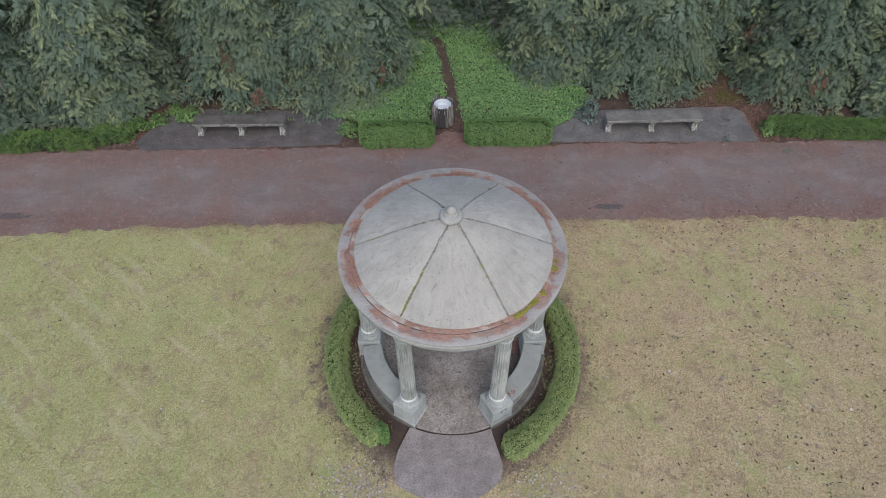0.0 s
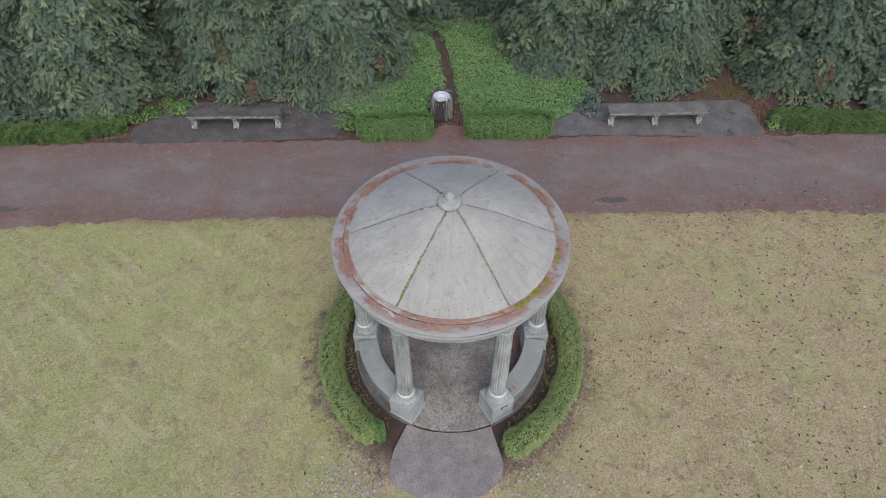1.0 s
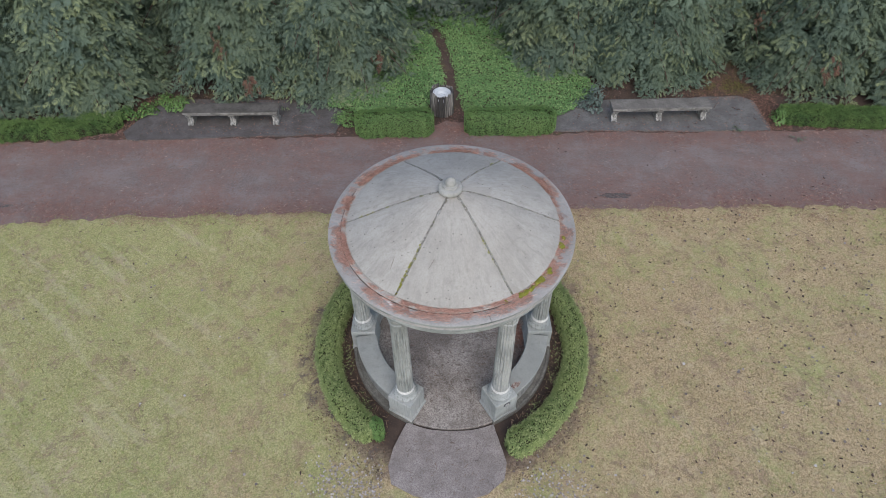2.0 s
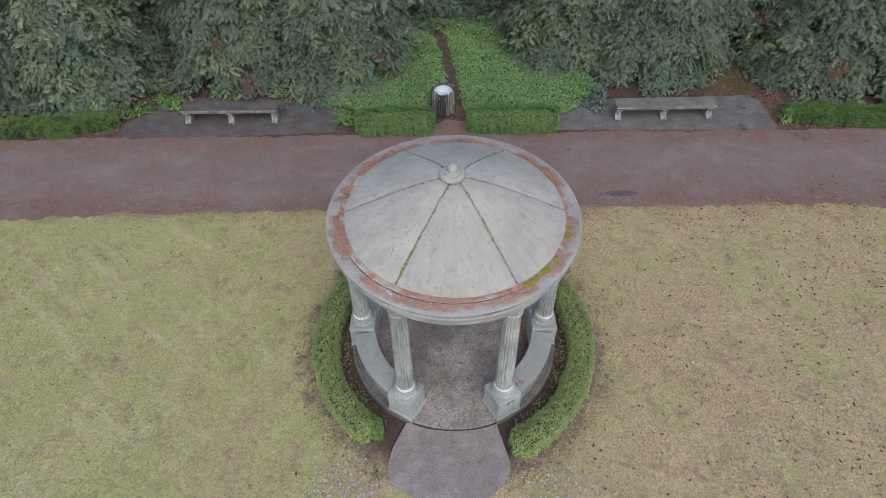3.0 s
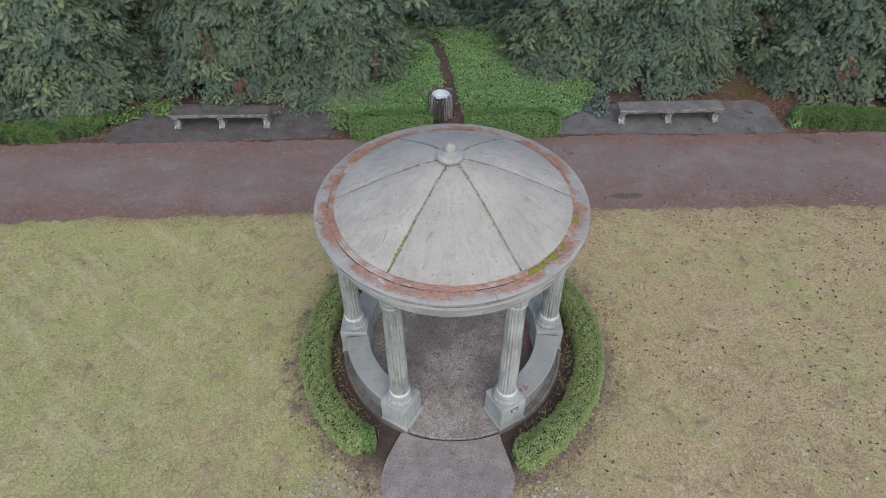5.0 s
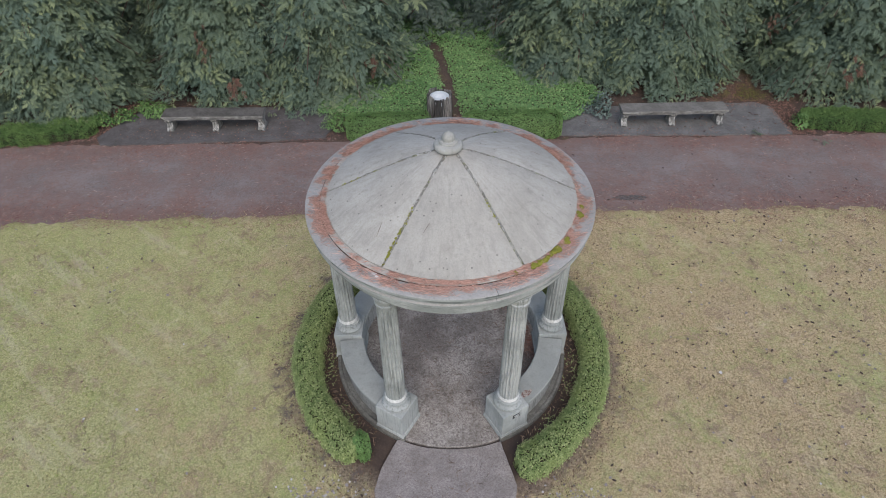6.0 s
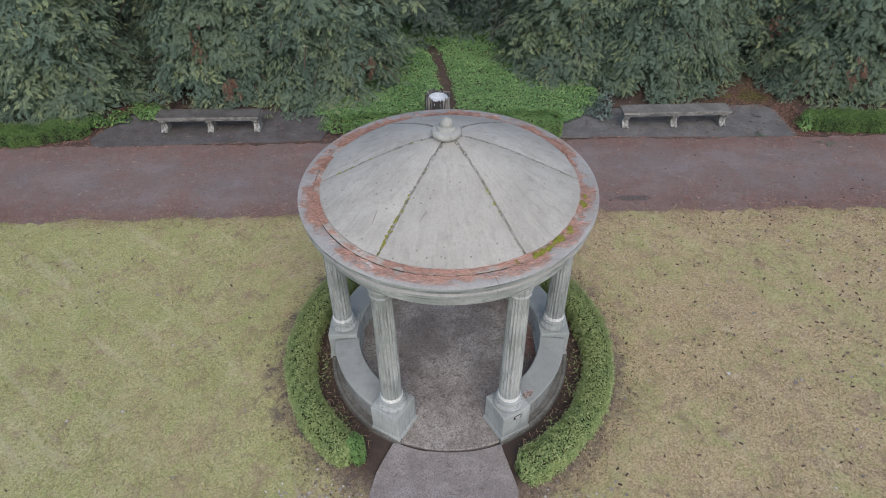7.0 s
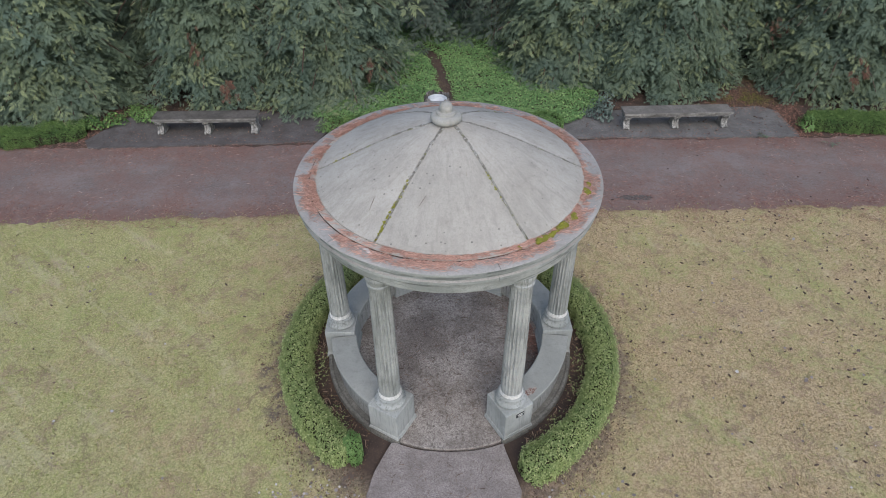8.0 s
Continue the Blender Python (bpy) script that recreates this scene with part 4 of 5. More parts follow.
def limb_mesh(name, lines, sides=6):
    """Tapered round limbs, each a list of (point, radius), joined in one mesh."""
    V, F = [], []
    for pts in lines:
        base = len(V)
        for i, (p, rad) in enumerate(pts):
            q = Vector(pts[min(i + 1, len(pts) - 1)][0]) - Vector(pts[max(i - 1, 0)][0])
            z = q.normalized()
            x = z.cross(Vector((0.31, 0.9, 0.2))).normalized()
            y = z.cross(x)
            for k in range(sides):
                t = 2 * math.pi * k / sides
                V.append(tuple(Vector(p) + (x * math.cos(t) + y * math.sin(t)) * rad))
        for i in range(len(pts) - 1):
            for k in range(sides):
                a, b = base + i * sides + k, base + i * sides + (k + 1) % sides
                F.append((a, b, b + sides, a + sides))
    return mesh_np(name, V, F, smooth=True)


def cypress(seed, radius, height, low, n_branch, per, mat, size=0.165):
    """One tree's limbs and crown as two meshes about its foot. The low boughs on its open side carry fine sprays, the rest coarse ones."""
    r = np.random.default_rng(seed)
    lines = [[((0.05 * math.sin(j), 0.04 * math.cos(1.7 * j), height * j / 8), 0.16 * (1 - j / 8.6)) for j in range(9)]]
    P, X, Nn, S, TI, W = [], [], [], [], [], []
    frond = ((0.0, 0.0, 0.0), (-0.55, 0.30, 0.55), (-0.55, -0.30, -0.55), (-1.15, 0.42, 0.75), (-1.15, -0.42, -0.75), (0.45, 0.02, 0.1))
    for b in range(n_branch):
        coarse = b % 4 == 3
        z0 = r.uniform(2.6, height * 0.95) if coarse else low + 3.1 * r.uniform(0, 1) ** 1.1
        reach = radius * (1 - 0.75 * (z0 / height) ** 1.3) * r.uniform(0.70, 1.08)
        t = r.uniform(0, 6.283) if coarse else r.uniform(-3.35, 0.2)
        rise = r.uniform(0.0, 0.4)
        out = np.array([math.cos(t), math.sin(t), 0])
        pts = []
        for j in range(6):
            g = j / 5
            p = out * reach * g + np.array([0, 0, z0 + reach * (rise * g - 0.5 * g * g)])
            p += np.array([-out[1], out[0], 0]) * 0.12 * math.sin(g * 3 + b) * reach * 0.4
            p[2] = max(p[2], 0.10)
            pts.append(p)
        if b % 6 == 0:
            lines.append([(tuple(p), 0.03 * (1 - 0.8 * j / 5) * (0.6 + 0.3 * reach)) for j, p in enumerate(pts)])
        pts = np.array(pts)
        sd1 = np.array([-out[1], out[0], 0.0])
        lean = max(0, r.uniform(-0.8, 1.3))
        # an inner layer of large sprays, then the fine outer ones
        for n, g0, g1, grow in ((int(per * (0.6 if coarse else 0.2)), 0.25, 0.72, 2.2), (0 if coarse else int(per * (0.5 + 0.6 * reach / radius)), 0.42, 1.0, 1.0)):
            if coarse:
                g1, grow = 1.0, 2.3
            g = g0 + (g1 - g0) * r.uniform(0, 1, n) ** 0.7
            p = np.stack([np.interp(g * 5, np.arange(6), pts[:, i]) for i in range(3)], axis=1)
            d = np.stack([np.interp(np.minimum(g * 5 + 0.3, 5), np.arange(6), pts[:, i]) - np.interp(np.minimum(g * 5 + 0.3, 5) - 0.6, np.arange(6), pts[:, i]) for i in range(3)], axis=1)
            d /= np.maximum(np.linalg.norm(d, axis=1, keepdims=True), 1e-6)
            yaw = r.normal(0, 0.8, n)
            x = d * np.cos(yaw)[:, None] + sd1 * np.sin(yaw)[:, None] + np.array([0, 0, 0.12]) + r.normal(0, 0.22, (n, 3))
            x /= np.linalg.norm(x, axis=1, keepdims=True)
            up = np.array([0, 0, 1.0]) + out * 0.85 + r.normal(0, 0.3, (n, 3))
            y = np.cross(up, x)
            y /= np.linalg.norm(y, axis=1, keepdims=True)
            p += r.normal(0, 0.09, (n, 3)) + sd1 * (np.sin(yaw) * 0.22 * g)[:, None]
            big = size * grow * r.uniform(0.7, 1.25, n)
            tip = np.clip((g - 0.5) * lean + r.beta(1, 4.5, n) * 0.8, 0, 1) * (1.0 if grow < 2 or coarse else 0.3)
            for along, across, ang in (frond if grow < 2 else frond[:3]):
                keep = r.uniform(0, 1, n) < (0.9 if along < 0.3 else 0.6)
                q = p + x * (along * big)[:, None] + y * (across * big)[:, None] + r.normal(0, 0.012, (n, 3))
                q[:, 2] -= 0.10 * (along + 0.3) * np.abs(along) * big
                P.append(q[keep])
                X.append((x * math.cos(ang) + y * math.sin(ang) + r.normal(0, 0.08, (n, 3)))[keep])
                Nn.append((up + r.normal(0, 0.12, (n, 3)))[keep])
                S.append((big * r.uniform(0.8, 1.15, n))[keep])
                W.append(np.full(keep.sum(), grow > 2))
                TI.append(np.clip(tip + 0.22 * along * r.uniform(0, 1, n) + r.normal(0, 0.08, n), 0, 1)[keep])
    P, X, Nn, S, TI, W = (np.concatenate(q) for q in (P, X, Nn, S, TI, W))
    P[:, 2] = np.maximum(P[:, 2], 0.14)
    X /= np.linalg.norm(X, axis=1, keepdims=True)
    Y = np.cross(Nn, X)
    Y /= np.linalg.norm(Y, axis=1, keepdims=True)
    M = np.stack((X, Y, np.cross(X, Y)), axis=2)
    pick = np.where(W, r.integers(6, 10, len(P)), r.integers(0, 6, len(P)))
    VV, TT, TN, base = [], [], [], 0
    for i, (tv, tt) in enumerate(SPRAYS):
        w = pick == i
        v, t = scatter(tv, tt, P[w], M[w], S[w])
        VV.append(v), TT.append(t + base)
        TN.append(np.repeat(TI[w], len(tv)) + np.tile(np.clip(tv[:, 0] - 0.4, 0, 1) * 0.35, w.sum()))
        base += len(v)
    V = np.concatenate(VV)
    V[:, 2] = np.maximum(V[:, 2], 0.015)
    limbs, crown = limb_mesh("trunk", lines), mesh_np("crown", V, np.concatenate(TT), np.clip(np.concatenate(TN), 0, 1))
    limbs.materials.append(BARK)
    crown.materials.append(mat)
    return limbs, crown


KINDS = [cypress(31 + i, rad, h, 0.3, nb, 12, CYPRESS) for i, (rad, h, nb) in enumerate(((2.35, 6.5, 310), (2.1, 6.0, 285), (2.5, 7.0, 325), (2.2, 6.2, 295)))]
KINDS.append(cypress(52, 2.5, 7.0, 0.3, 130, 7, CYPRESS, 0.2))
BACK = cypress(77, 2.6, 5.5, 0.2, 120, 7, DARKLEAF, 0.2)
TREES = [(-12.0, 14.75, 0, 12, 1.05), (-9.25, 14.85, 1, 20, 1.0), (-9.9, 17.9, 4, 130, 1.05), (-5.55, 15.7, 3, -15, 1.0), (-2.85, 15.7, 2, 30, 0.93),
         (-2.05, 17.9, 4, 300, 0.95), (-7.5, 17.9, 4, 0, 1.1), (3.45, 16.6, 1, -28, 1.05), (5.5, 15.95, 0, -8, 0.95), (3.6, 18.8, 4, 10, 1.05), (8.0, 17.3, 2, -20, 1.0),
         (9.9, 15.5, 3, 25, 1.0), (12.1, 15.1, 1, -10, 1.08), (11.0, 18.0, 4, 330, 1.05)]
for x, y, kd, turn, sc in TREES:
    t = thing("tree", (x, y, -0.02), "dense drooping cypress tree with grey-green sprays", "tree", "cypress trees")
    for nm, me in zip(("trunk", "crown"), KINDS[kd]):
        o = new(nm, me)
        o.parent = t
        o.rotation_euler = (0, 0, radians(turn))
        o.scale = (sc, sc, sc)
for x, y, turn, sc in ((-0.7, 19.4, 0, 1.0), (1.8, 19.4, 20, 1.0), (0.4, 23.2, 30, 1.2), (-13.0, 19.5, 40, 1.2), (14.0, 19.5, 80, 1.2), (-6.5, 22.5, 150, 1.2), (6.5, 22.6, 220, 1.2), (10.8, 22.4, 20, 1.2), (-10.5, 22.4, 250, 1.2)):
    t = thing("tree", (x, y, -0.02), "evergreen tree behind the clearing, shade painted into its dark leaves", "tree", "background evergreens")
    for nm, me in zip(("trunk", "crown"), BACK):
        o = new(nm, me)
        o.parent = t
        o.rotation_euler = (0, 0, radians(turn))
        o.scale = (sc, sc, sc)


# rusty dead sprays here and there in the crowns
k = Mat("dead_spray", 0.8, 0.15)
DEAD = k.colour(k.mix(k.island(), (0.055, 0.032, 0.025), (0.17, 0.095, 0.065))).m
for i, (x, y, z, n, wide) in enumerate(((-4.75, 13.42, 0.95, 18, 0.12), (-1.6, 14.3, 1.0, 11, 0.10), (-5.5, 14.05, 1.65, 16, 0.13), (9.55, 13.65, 1.05, 14, 0.12), (8.15, 15.2, 1.5, 12, 0.14))):
    own = min((o for o in bpy.data.objects if o.name.startswith("tree")), key=lambda o: (o.location.x - x) ** 2 + (o.location.y - y) ** 2)
    r = np.random.default_rng(300 + i)
    at = np.array([x, y, z]) - np.array(own.location) + r.normal(0, 1, (n, 3)) * wide * np.array([0.7, 0.8, 1.2])
    X = np.stack((r.normal(0, 0.5, n), r.normal(-0.7, 0.3, n), r.normal(-0.7, 0.3, n)), axis=1)
    X /= np.linalg.norm(X, axis=1, keepdims=True)
    Y = np.cross(np.array([0, -0.5, 1.0]) + r.normal(0, 0.4, (n, 3)), X)
    Y /= np.linalg.norm(Y, axis=1, keepdims=True)
    v, t = scatter(*SPRAYS[i % 6], at, np.stack((X, Y, np.cross(X, Y)), axis=2), r.uniform(0.12, 0.26, n))
    o = piece("dead_spray", mesh_np("dead_spray", v, t), DEAD)
    o.parent = own
    o["label"], o["kind"] = "rust-brown dead spray of needles", "stuff"


# ---- ground cover and low plants ----
def track_x(y):
    return np.interp(y, [12.9, 13.6, 14.6, 15.7, 16.6, 17.4, 18.2], [0.42, 0.36, 0.20, 0.10, -0.05, -0.30, -0.52])


N = 125000
gx, gy = rng.uniform(-3.2, 4.6, N), rng.uniform(12.95, 20.3, N)
lo = np.interp(gy, [12.95, 13.3, 13.5, 14.5, 16, 18, 20.3], [-2.05, -2.25, -2.95, -2.7, -2.0, -1.6, -1.4])
hi = np.interp(gy, [12.95, 13.4, 14.2, 15, 16, 18, 20.3], [2.8, 3.4, 4.1, 3.6, 2.6, 2.0, 1.9])
wob = 0.3 * (fractal(gx, gy, 0.6, 21) - 0.5)
trk = np.abs(gx - track_x(gy) - 0.12 * (fractal(gx, gy, 0.8, 22) - 0.5)) + np.clip(gy - 17.3, 0, 1)
ok = (gx > lo + wob) & (gx < hi + wob) & (trk > 0.17 + 0.05 * rng.normal(0, 1, N)) & (np.hypot(gx - BX, gy - BY) > 0.36) & ~((gy < 13.25) & (gx > -0.3) & (gx < 0.6))
gx, gy = gx[ok], gy[ok]
n = len(gx)
trk = trk[ok]
gz = (0.05 + 0.13 * fractal(gx, gy, 0.9, 23) + 0.06 * fractal(gx, gy, 3.0, 24)) * np.clip((trk - 0.1) / 0.3, 0.25, 1) * rng.uniform(0.55, 1.1, n)
nr = np.stack((rng.normal(0, 0.4, n), rng.normal(-0.15, 0.4, n), np.ones(n)), axis=1)
v, t = scatter(ROUND_V, ROUND_T, np.stack((gx, gy, gz), axis=1), frames_of(nr, rng.uniform(0, 6.283, n)), rng.uniform(0.028, 0.062, n))
cover = piece("ground_cover", mesh_np("ground_cover", v, t, np.repeat(rng.beta(1.2, 2.3, n), len(ROUND_V))), GROUNDLEAF)
tagged(cover, "bright green lobed ground cover leaves either side of the track", "ground cover", kind="stuff")


def low_plant(x, y, r0, h, mat, n, size, label, seed, lobes=True):
    r = np.random.default_rng(seed)
    t = thing("plant", (x, y, 0), label, "plant")
    ang, q = r.uniform(0, 6.283, n), np.sqrt(r.uniform(0, 1, n))
    sw = 1 + 0.3 * np.sin(3 * ang + seed)
    px_, py_ = r0 * q * sw * np.cos(ang), r0 * q * sw * np.sin(ang)
    pz = h * (1 - 0.75 * q ** 2) * r.uniform(0.35, 1.1, n) + 0.03
    nr = np.stack((px_ / r0 + r.normal(0, 0.4, n), py_ / r0 + r.normal(0, 0.4, n), np.full(n, 0.9)), axis=1)
    tv, tt = (LOBE_V, LOBE_T) if lobes else (OVAL_V, OVAL_T)
    v, tr = scatter(tv, tt, np.stack((px_, py_, pz), axis=1), frames_of(nr, r.uniform(0, 6.283, n)), size * r.uniform(0.6, 1.3, n))
    o = piece("leaves", mesh_np("leaves", v, tr, np.repeat(r.beta(1.5, 2.5, n), len(tv))), mat)
    o.parent = t
    st = [[((0, 0, 0), 0.012), ((0.3 * r0 * math.cos(a), 0.3 * r0 * math.sin(a), h * 0.5), 0.008), ((0.6 * r0 * math.cos(a), 0.6 * r0 * math.sin(a), h * 0.7), 0.004)] for a in r.uniform(0, 6.283, 6)]
    o = piece("stems", limb_mesh("stems", st, 4), BARK)
    o.parent = t


low_plant(-6.75, 13.55, 0.30, 0.30, FRESH, 800, 0.05, "bright green leafy plant behind the bench", 41, False)
low_plant(-2.45, 12.95, 0.30, 0.32, FRESH, 700, 0.045, "yellow-green leafy plant at the hedge's end", 42, False)
low_plant(3.78, 13.5, 0.34, 0.30, GREYLEAF, 420, 0.065, "grey-green broad-leaved plant beside the bench", 43, False)
low_plant(3.95, 13.85, 0.30, 0.4, GREYLEAF, 300, 0.065, "grey-green broad-leaved plant beside the bench", 44, False)
low_plant(8.35, 12.85, 0.22, 0.32, FRESH, 400, 0.05, "yellow-green sprig at the hedge's end", 45, False)

for x, y, q in ((-7.55, 13.35, 46), (-8.0, 13.2, 47), (-7.2, 13.75, 48)):
    low_plant(x, y, 0.26, 0.26, SHAGGY, 420, 0.06, "low green ferny plant at the edge of the tarmac", q, False)

# green sprigs dropped on the path
for i, (x, y, n) in enumerate(((7.25, 12.47, 5), (8.53, 12.17, 4))):
    r = np.random.default_rng(400 + i)
    t0 = r.uniform(0, 6.283, n)
    X = np.stack((np.cos(t0), np.sin(t0), r.uniform(0.02, 0.25, n)), axis=1)
    X /= np.linalg.norm(X, axis=1, keepdims=True)
    Y = np.cross(np.array([0, 0, 1.0]), X)
    Y /= np.linalg.norm(Y, axis=1, keepdims=True)
    v, t = scatter(*SPRAYS[i], np.stack((r.normal(x, 0.10, n), r.normal(y, 0.05, n), np.full(n, 0.03)), axis=1), np.stack((X, Y, np.cross(X, Y)), axis=2), r.uniform(0.12, 0.22, n))
    tagged(piece("sprig", mesh_np("sprig", v, t, np.full(len(v), 0.3)), CYPRESS), "broken green cypress sprig lying on the path", "sprig", "fallen sprigs")

# ---- grass, needles, cones and litter ----
N = 520000
gx, gy = rng.uniform(-15.0, 15.0, N), rng.uniform(-2.0, 10.2, N)
keep = (rng.uniform(0, 1, N) < np.clip((15.0 - np.abs(gx)) / 4.5, 0, 1) * np.clip((gy + 2.0) / 4.0, 0, 1) ** 1.5) & (gy < lawn_edge(gx) + 0.03 * rng.normal(0, 1, N)) & (bed(gx, gy) < rng.uniform(0.25, 0.9, N)) & (np.abs(gx - 0.08) > np.where((gy < 4.8) & (gy > 3.4), 1.0, 0))
keep &= rng.uniform(0, 1, N) < (0.15 + 1.1 * fractal(gx, gy, 0.9, 31)) * np.clip((lawn_edge(gx) + 0.35 * (fractal(gx, gy, 1.5, 33) - 0.5) - gy) / 0.35, 0.03, 1)
gx, gy = gx[keep], gy[keep]
n = len(gx)
lean = rng.normal(0, 0.6, (n, 2))
nr = np.stack((lean[:, 0], lean[:, 1], np.full(n, 0.6)), axis=1)
BL_V = np.array([(-0.12, 0, 0), (0.12, 0, 0), (0, 0.02, 1.0)])
BL_T = np.array([(0, 1, 2)])
v, t = scatter(BL_V, BL_T, np.stack((gx, gy, np.full(n, 0.002)), axis=1), frames_of(nr, rng.uniform(0, 6.283, n)), rng.uniform(0.022, 0.052, n))
gt = np.clip(0.2 + 0.6 * np.clip((1.0 - gx) / 9, 0, 1) + 1.3 * (fractal(gx, gy, 0.5, 32) - 0.5) + rng.normal(0, 0.25, n), 0, 1)
grass = piece("grass", mesh_np("grass", v, t, np.repeat(gt, 3)), GRASS)
tagged(grass, "short straw-coloured and green grass blades", "grass", kind="stuff")


def strew(name, x, y, z, tv, tt, size, mat, label, category, tilt=0.12):
    n = len(x)
    nr = np.stack((rng.normal(0, tilt, n), rng.normal(0, tilt, n), np.ones(n)), axis=1)
    v, t = scatter(tv, tt, np.stack((x, y, z), axis=1), frames_of(nr, rng.uniform(0, 6.283, n)), size)
    return tagged(piece(name, mesh_np(name, v, t), mat), label, category, kind="stuff")


# needles lying on the cornice, in tangled drifts along the dome's foot
N = 84000
th, rr = rng.uniform(-math.pi, math.pi, N), 1.545 + np.abs(rng.normal(0, 0.12, N))
deg = np.degrees(th)
drift = np.interp(deg, [-180, -165, -150, -125, -100, -85, -72, -60, -30, -10, 5, 30, 45, 62, 75, 95, 110, 130, 150, 180], [1, 1, 0.9, 1, 0.7, 0.55, 0.35, 0.8, 0.9, 0.75, 0.3, 0.9, 0.7, 0.25, 0.3, 0.6, 0.6, 0.35, 0.8, 1])
nx, ny = np.cos(th) * rr, np.sin(th) * rr
cl = 0.6 * fractal(nx, ny, 1.1, 41) + 0.4 * fractal(nx, ny, 4.0, 45)
ok = (rr < 1.75) & ((np.abs(rr - 1.605) > 0.012) | (np.abs(deg + 118) > 58) | (rng.uniform(0, 1, N) < 0.2)) & (rng.uniform(0, 1, N) < drift * np.clip(5.0 * cl - 2.05, 0.03, 1) * np.exp(-(rr - 1.545) / 0.17))
th, rr = th[ok], rr[ok]
n = len(rr)
zz = np.where(rr < 1.60, 3.132, 3.1165) + 0.018 * np.exp(-(rr - 1.56) / 0.05) * rng.uniform(0, 1, n)
nr = np.stack((rng.normal(0, 0.10, n), rng.normal(0, 0.10, n), np.ones(n)), axis=1)
v, t = scatter(STICK_V * np.array([1, 0.12, 1]), STICK_T, np.stack((RX + rr * np.cos(th), GY + rr * np.sin(th), zz), axis=1), frames_of(nr, th + math.pi + rng.normal(0, 0.85, n)), rng.uniform(0.03, 0.13, n))
tagged(piece("fallen_needles", mesh_np("fallen_needles", v, t), NEEDLE), "rust-red fallen needles lying on the gazebo cornice", "needles", kind="stuff")
# needles and twigs on the path
N = 150000
gx, gy = rng.uniform(-11.5, 11.5, N), rng.uniform(9.4, 12.75, N)
gy[-5000:], gx[-5000:] = rng.uniform(12.5, 13.5, 5000), np.where(rng.uniform(0, 1, 5000) < 0.3, rng.uniform(-0.3, 0.65, 5000), 40.0)
off = np.abs(gy - 11.15 - 0.02 * gx)
ok = rng.uniform(0, 1, N) < np.clip((off - 0.25) / 1.1, 0.20, 1) * np.clip(fractal(gx, gy, 0.5, 42) * 2.2 - 0.45, 0.06, 1) ** 1.3
ok &= (gy > lawn_edge(gx) - 0.1) | (rng.uniform(0, 1, N) < 0.5)
gx, gy = gx[ok], gy[ok]
strew("fallen_needles", gx, gy, np.where(gy < lawn_edge(gx), 0.012, 0.0), STICK_V * np.array([1, 0.62, 1]), STICK_T, rng.uniform(0.02, 0.10, len(gx)), PATHNEEDLE, "rust-red fallen needles strewn along the path", "needles")
# cones and dark leaves over the lawn, more to one side
N = 9500
gx, gy = rng.uniform(-11.5, 15, N), rng.uniform(-3.0, 12.4, N)
ok = (gy > rng.uniform(-3.0, 2.4, N)) & (gx < rng.uniform(11.0, 15.0, N)) & (rng.uniform(0, 1, N) < np.clip(0.03 + 0.09 * (gx - 0.5), 0.05, 0.55)) & (np.hypot(gx - GX, gy - GY) > 2.5) & ((gy < 9.8) | (rng.uniform(0, 1, N) < 0.16))
gx, gy = gx[ok], gy[ok]
n = len(gx)
CN = bmesh.new()
bmesh.ops.create_icosphere(CN, subdivisions=1, radius=0.5)
CV = np.array([(v.co.x, v.co.y * 0.42, v.co.z * 0.4 + 0.12) for v in CN.verts])
CT = np.array([[v.index for v in f.verts] for f in CN.faces])
CN.free()
strew("fallen_cones", gx, gy, np.full(n, 0.004), CV, CT, rng.uniform(0.03, 0.072, n), CONE, "small dark brown cones scattered on the lawn", "cones", 0.2)
# soil litter between gazebo and hedge, and under the trees
N = 9000
th, rr = rng.uniform(0, 6.283, N), rng.uniform(1.75, 2.85, N)
gx, gy = GX + rr * np.cos(th), GY + rr * np.sin(th)
ok = (np.abs(gx - 0.1) > 1.0) | (gy > GY)
strew("leaf_litter", gx[ok], gy[ok], np.full(ok.sum(), 0.002), OVAL_V, OVAL_T, rng.uniform(0.012, 0.035, ok.sum()), LITTER, "dry brown leaf litter on bare soil round the gazebo", "litter", 0.4)
N = 1000
th, rr = rng.uniform(0, 6.283, N), rng.uniform(1.80, 2.0, N)
gx, gy = HX + rr * np.cos(th), HY + 0.03 + rr * np.sin(th)
ok = (np.abs(gx - 0.1) > 1.0) | (gy > GY)
strew("leaf_litter", gx[ok], gy[ok], np.full(ok.sum(), 0.004), STICK_V * np.array([1, 2.0, 1]), STICK_T, rng.uniform(0.02, 0.09, ok.sum()), TANLITTER, "tan twigs and leaf scraps inside the hedge ring", "litter", 0.4)
N = 360
th = np.concatenate([rng.normal(a, 0.07, 60) for a in (-2.5, -2.9, -3.05, -0.35, -0.15, -0.75)])
rr = rng.normal(1.87, 0.05, N)
v, t = scatter(OVAL_V, OVAL_T, np.stack((HX + rr * np.cos(th), HY + rr * np.sin(th), rng.uniform(0.01, 0.07, N)), axis=1), frames_of(rng.normal(0, 0.5, (N, 3)) + np.array([0, 0, 1.0]), rng.uniform(0, 6.283, N)), rng.uniform(0.015, 0.035, N))
tagged(piece("weeds", mesh_np("weeds", v, t, rng.uniform(0.3, 1.0, N).repeat(4)), BOX), "small yellow-green weeds on the soil inside the hedge", "weeds", kind="stuff")
N = 30000
gx, gy = rng.uniform(-11, 11, N), rng.uniform(12.3, 16.5, N)
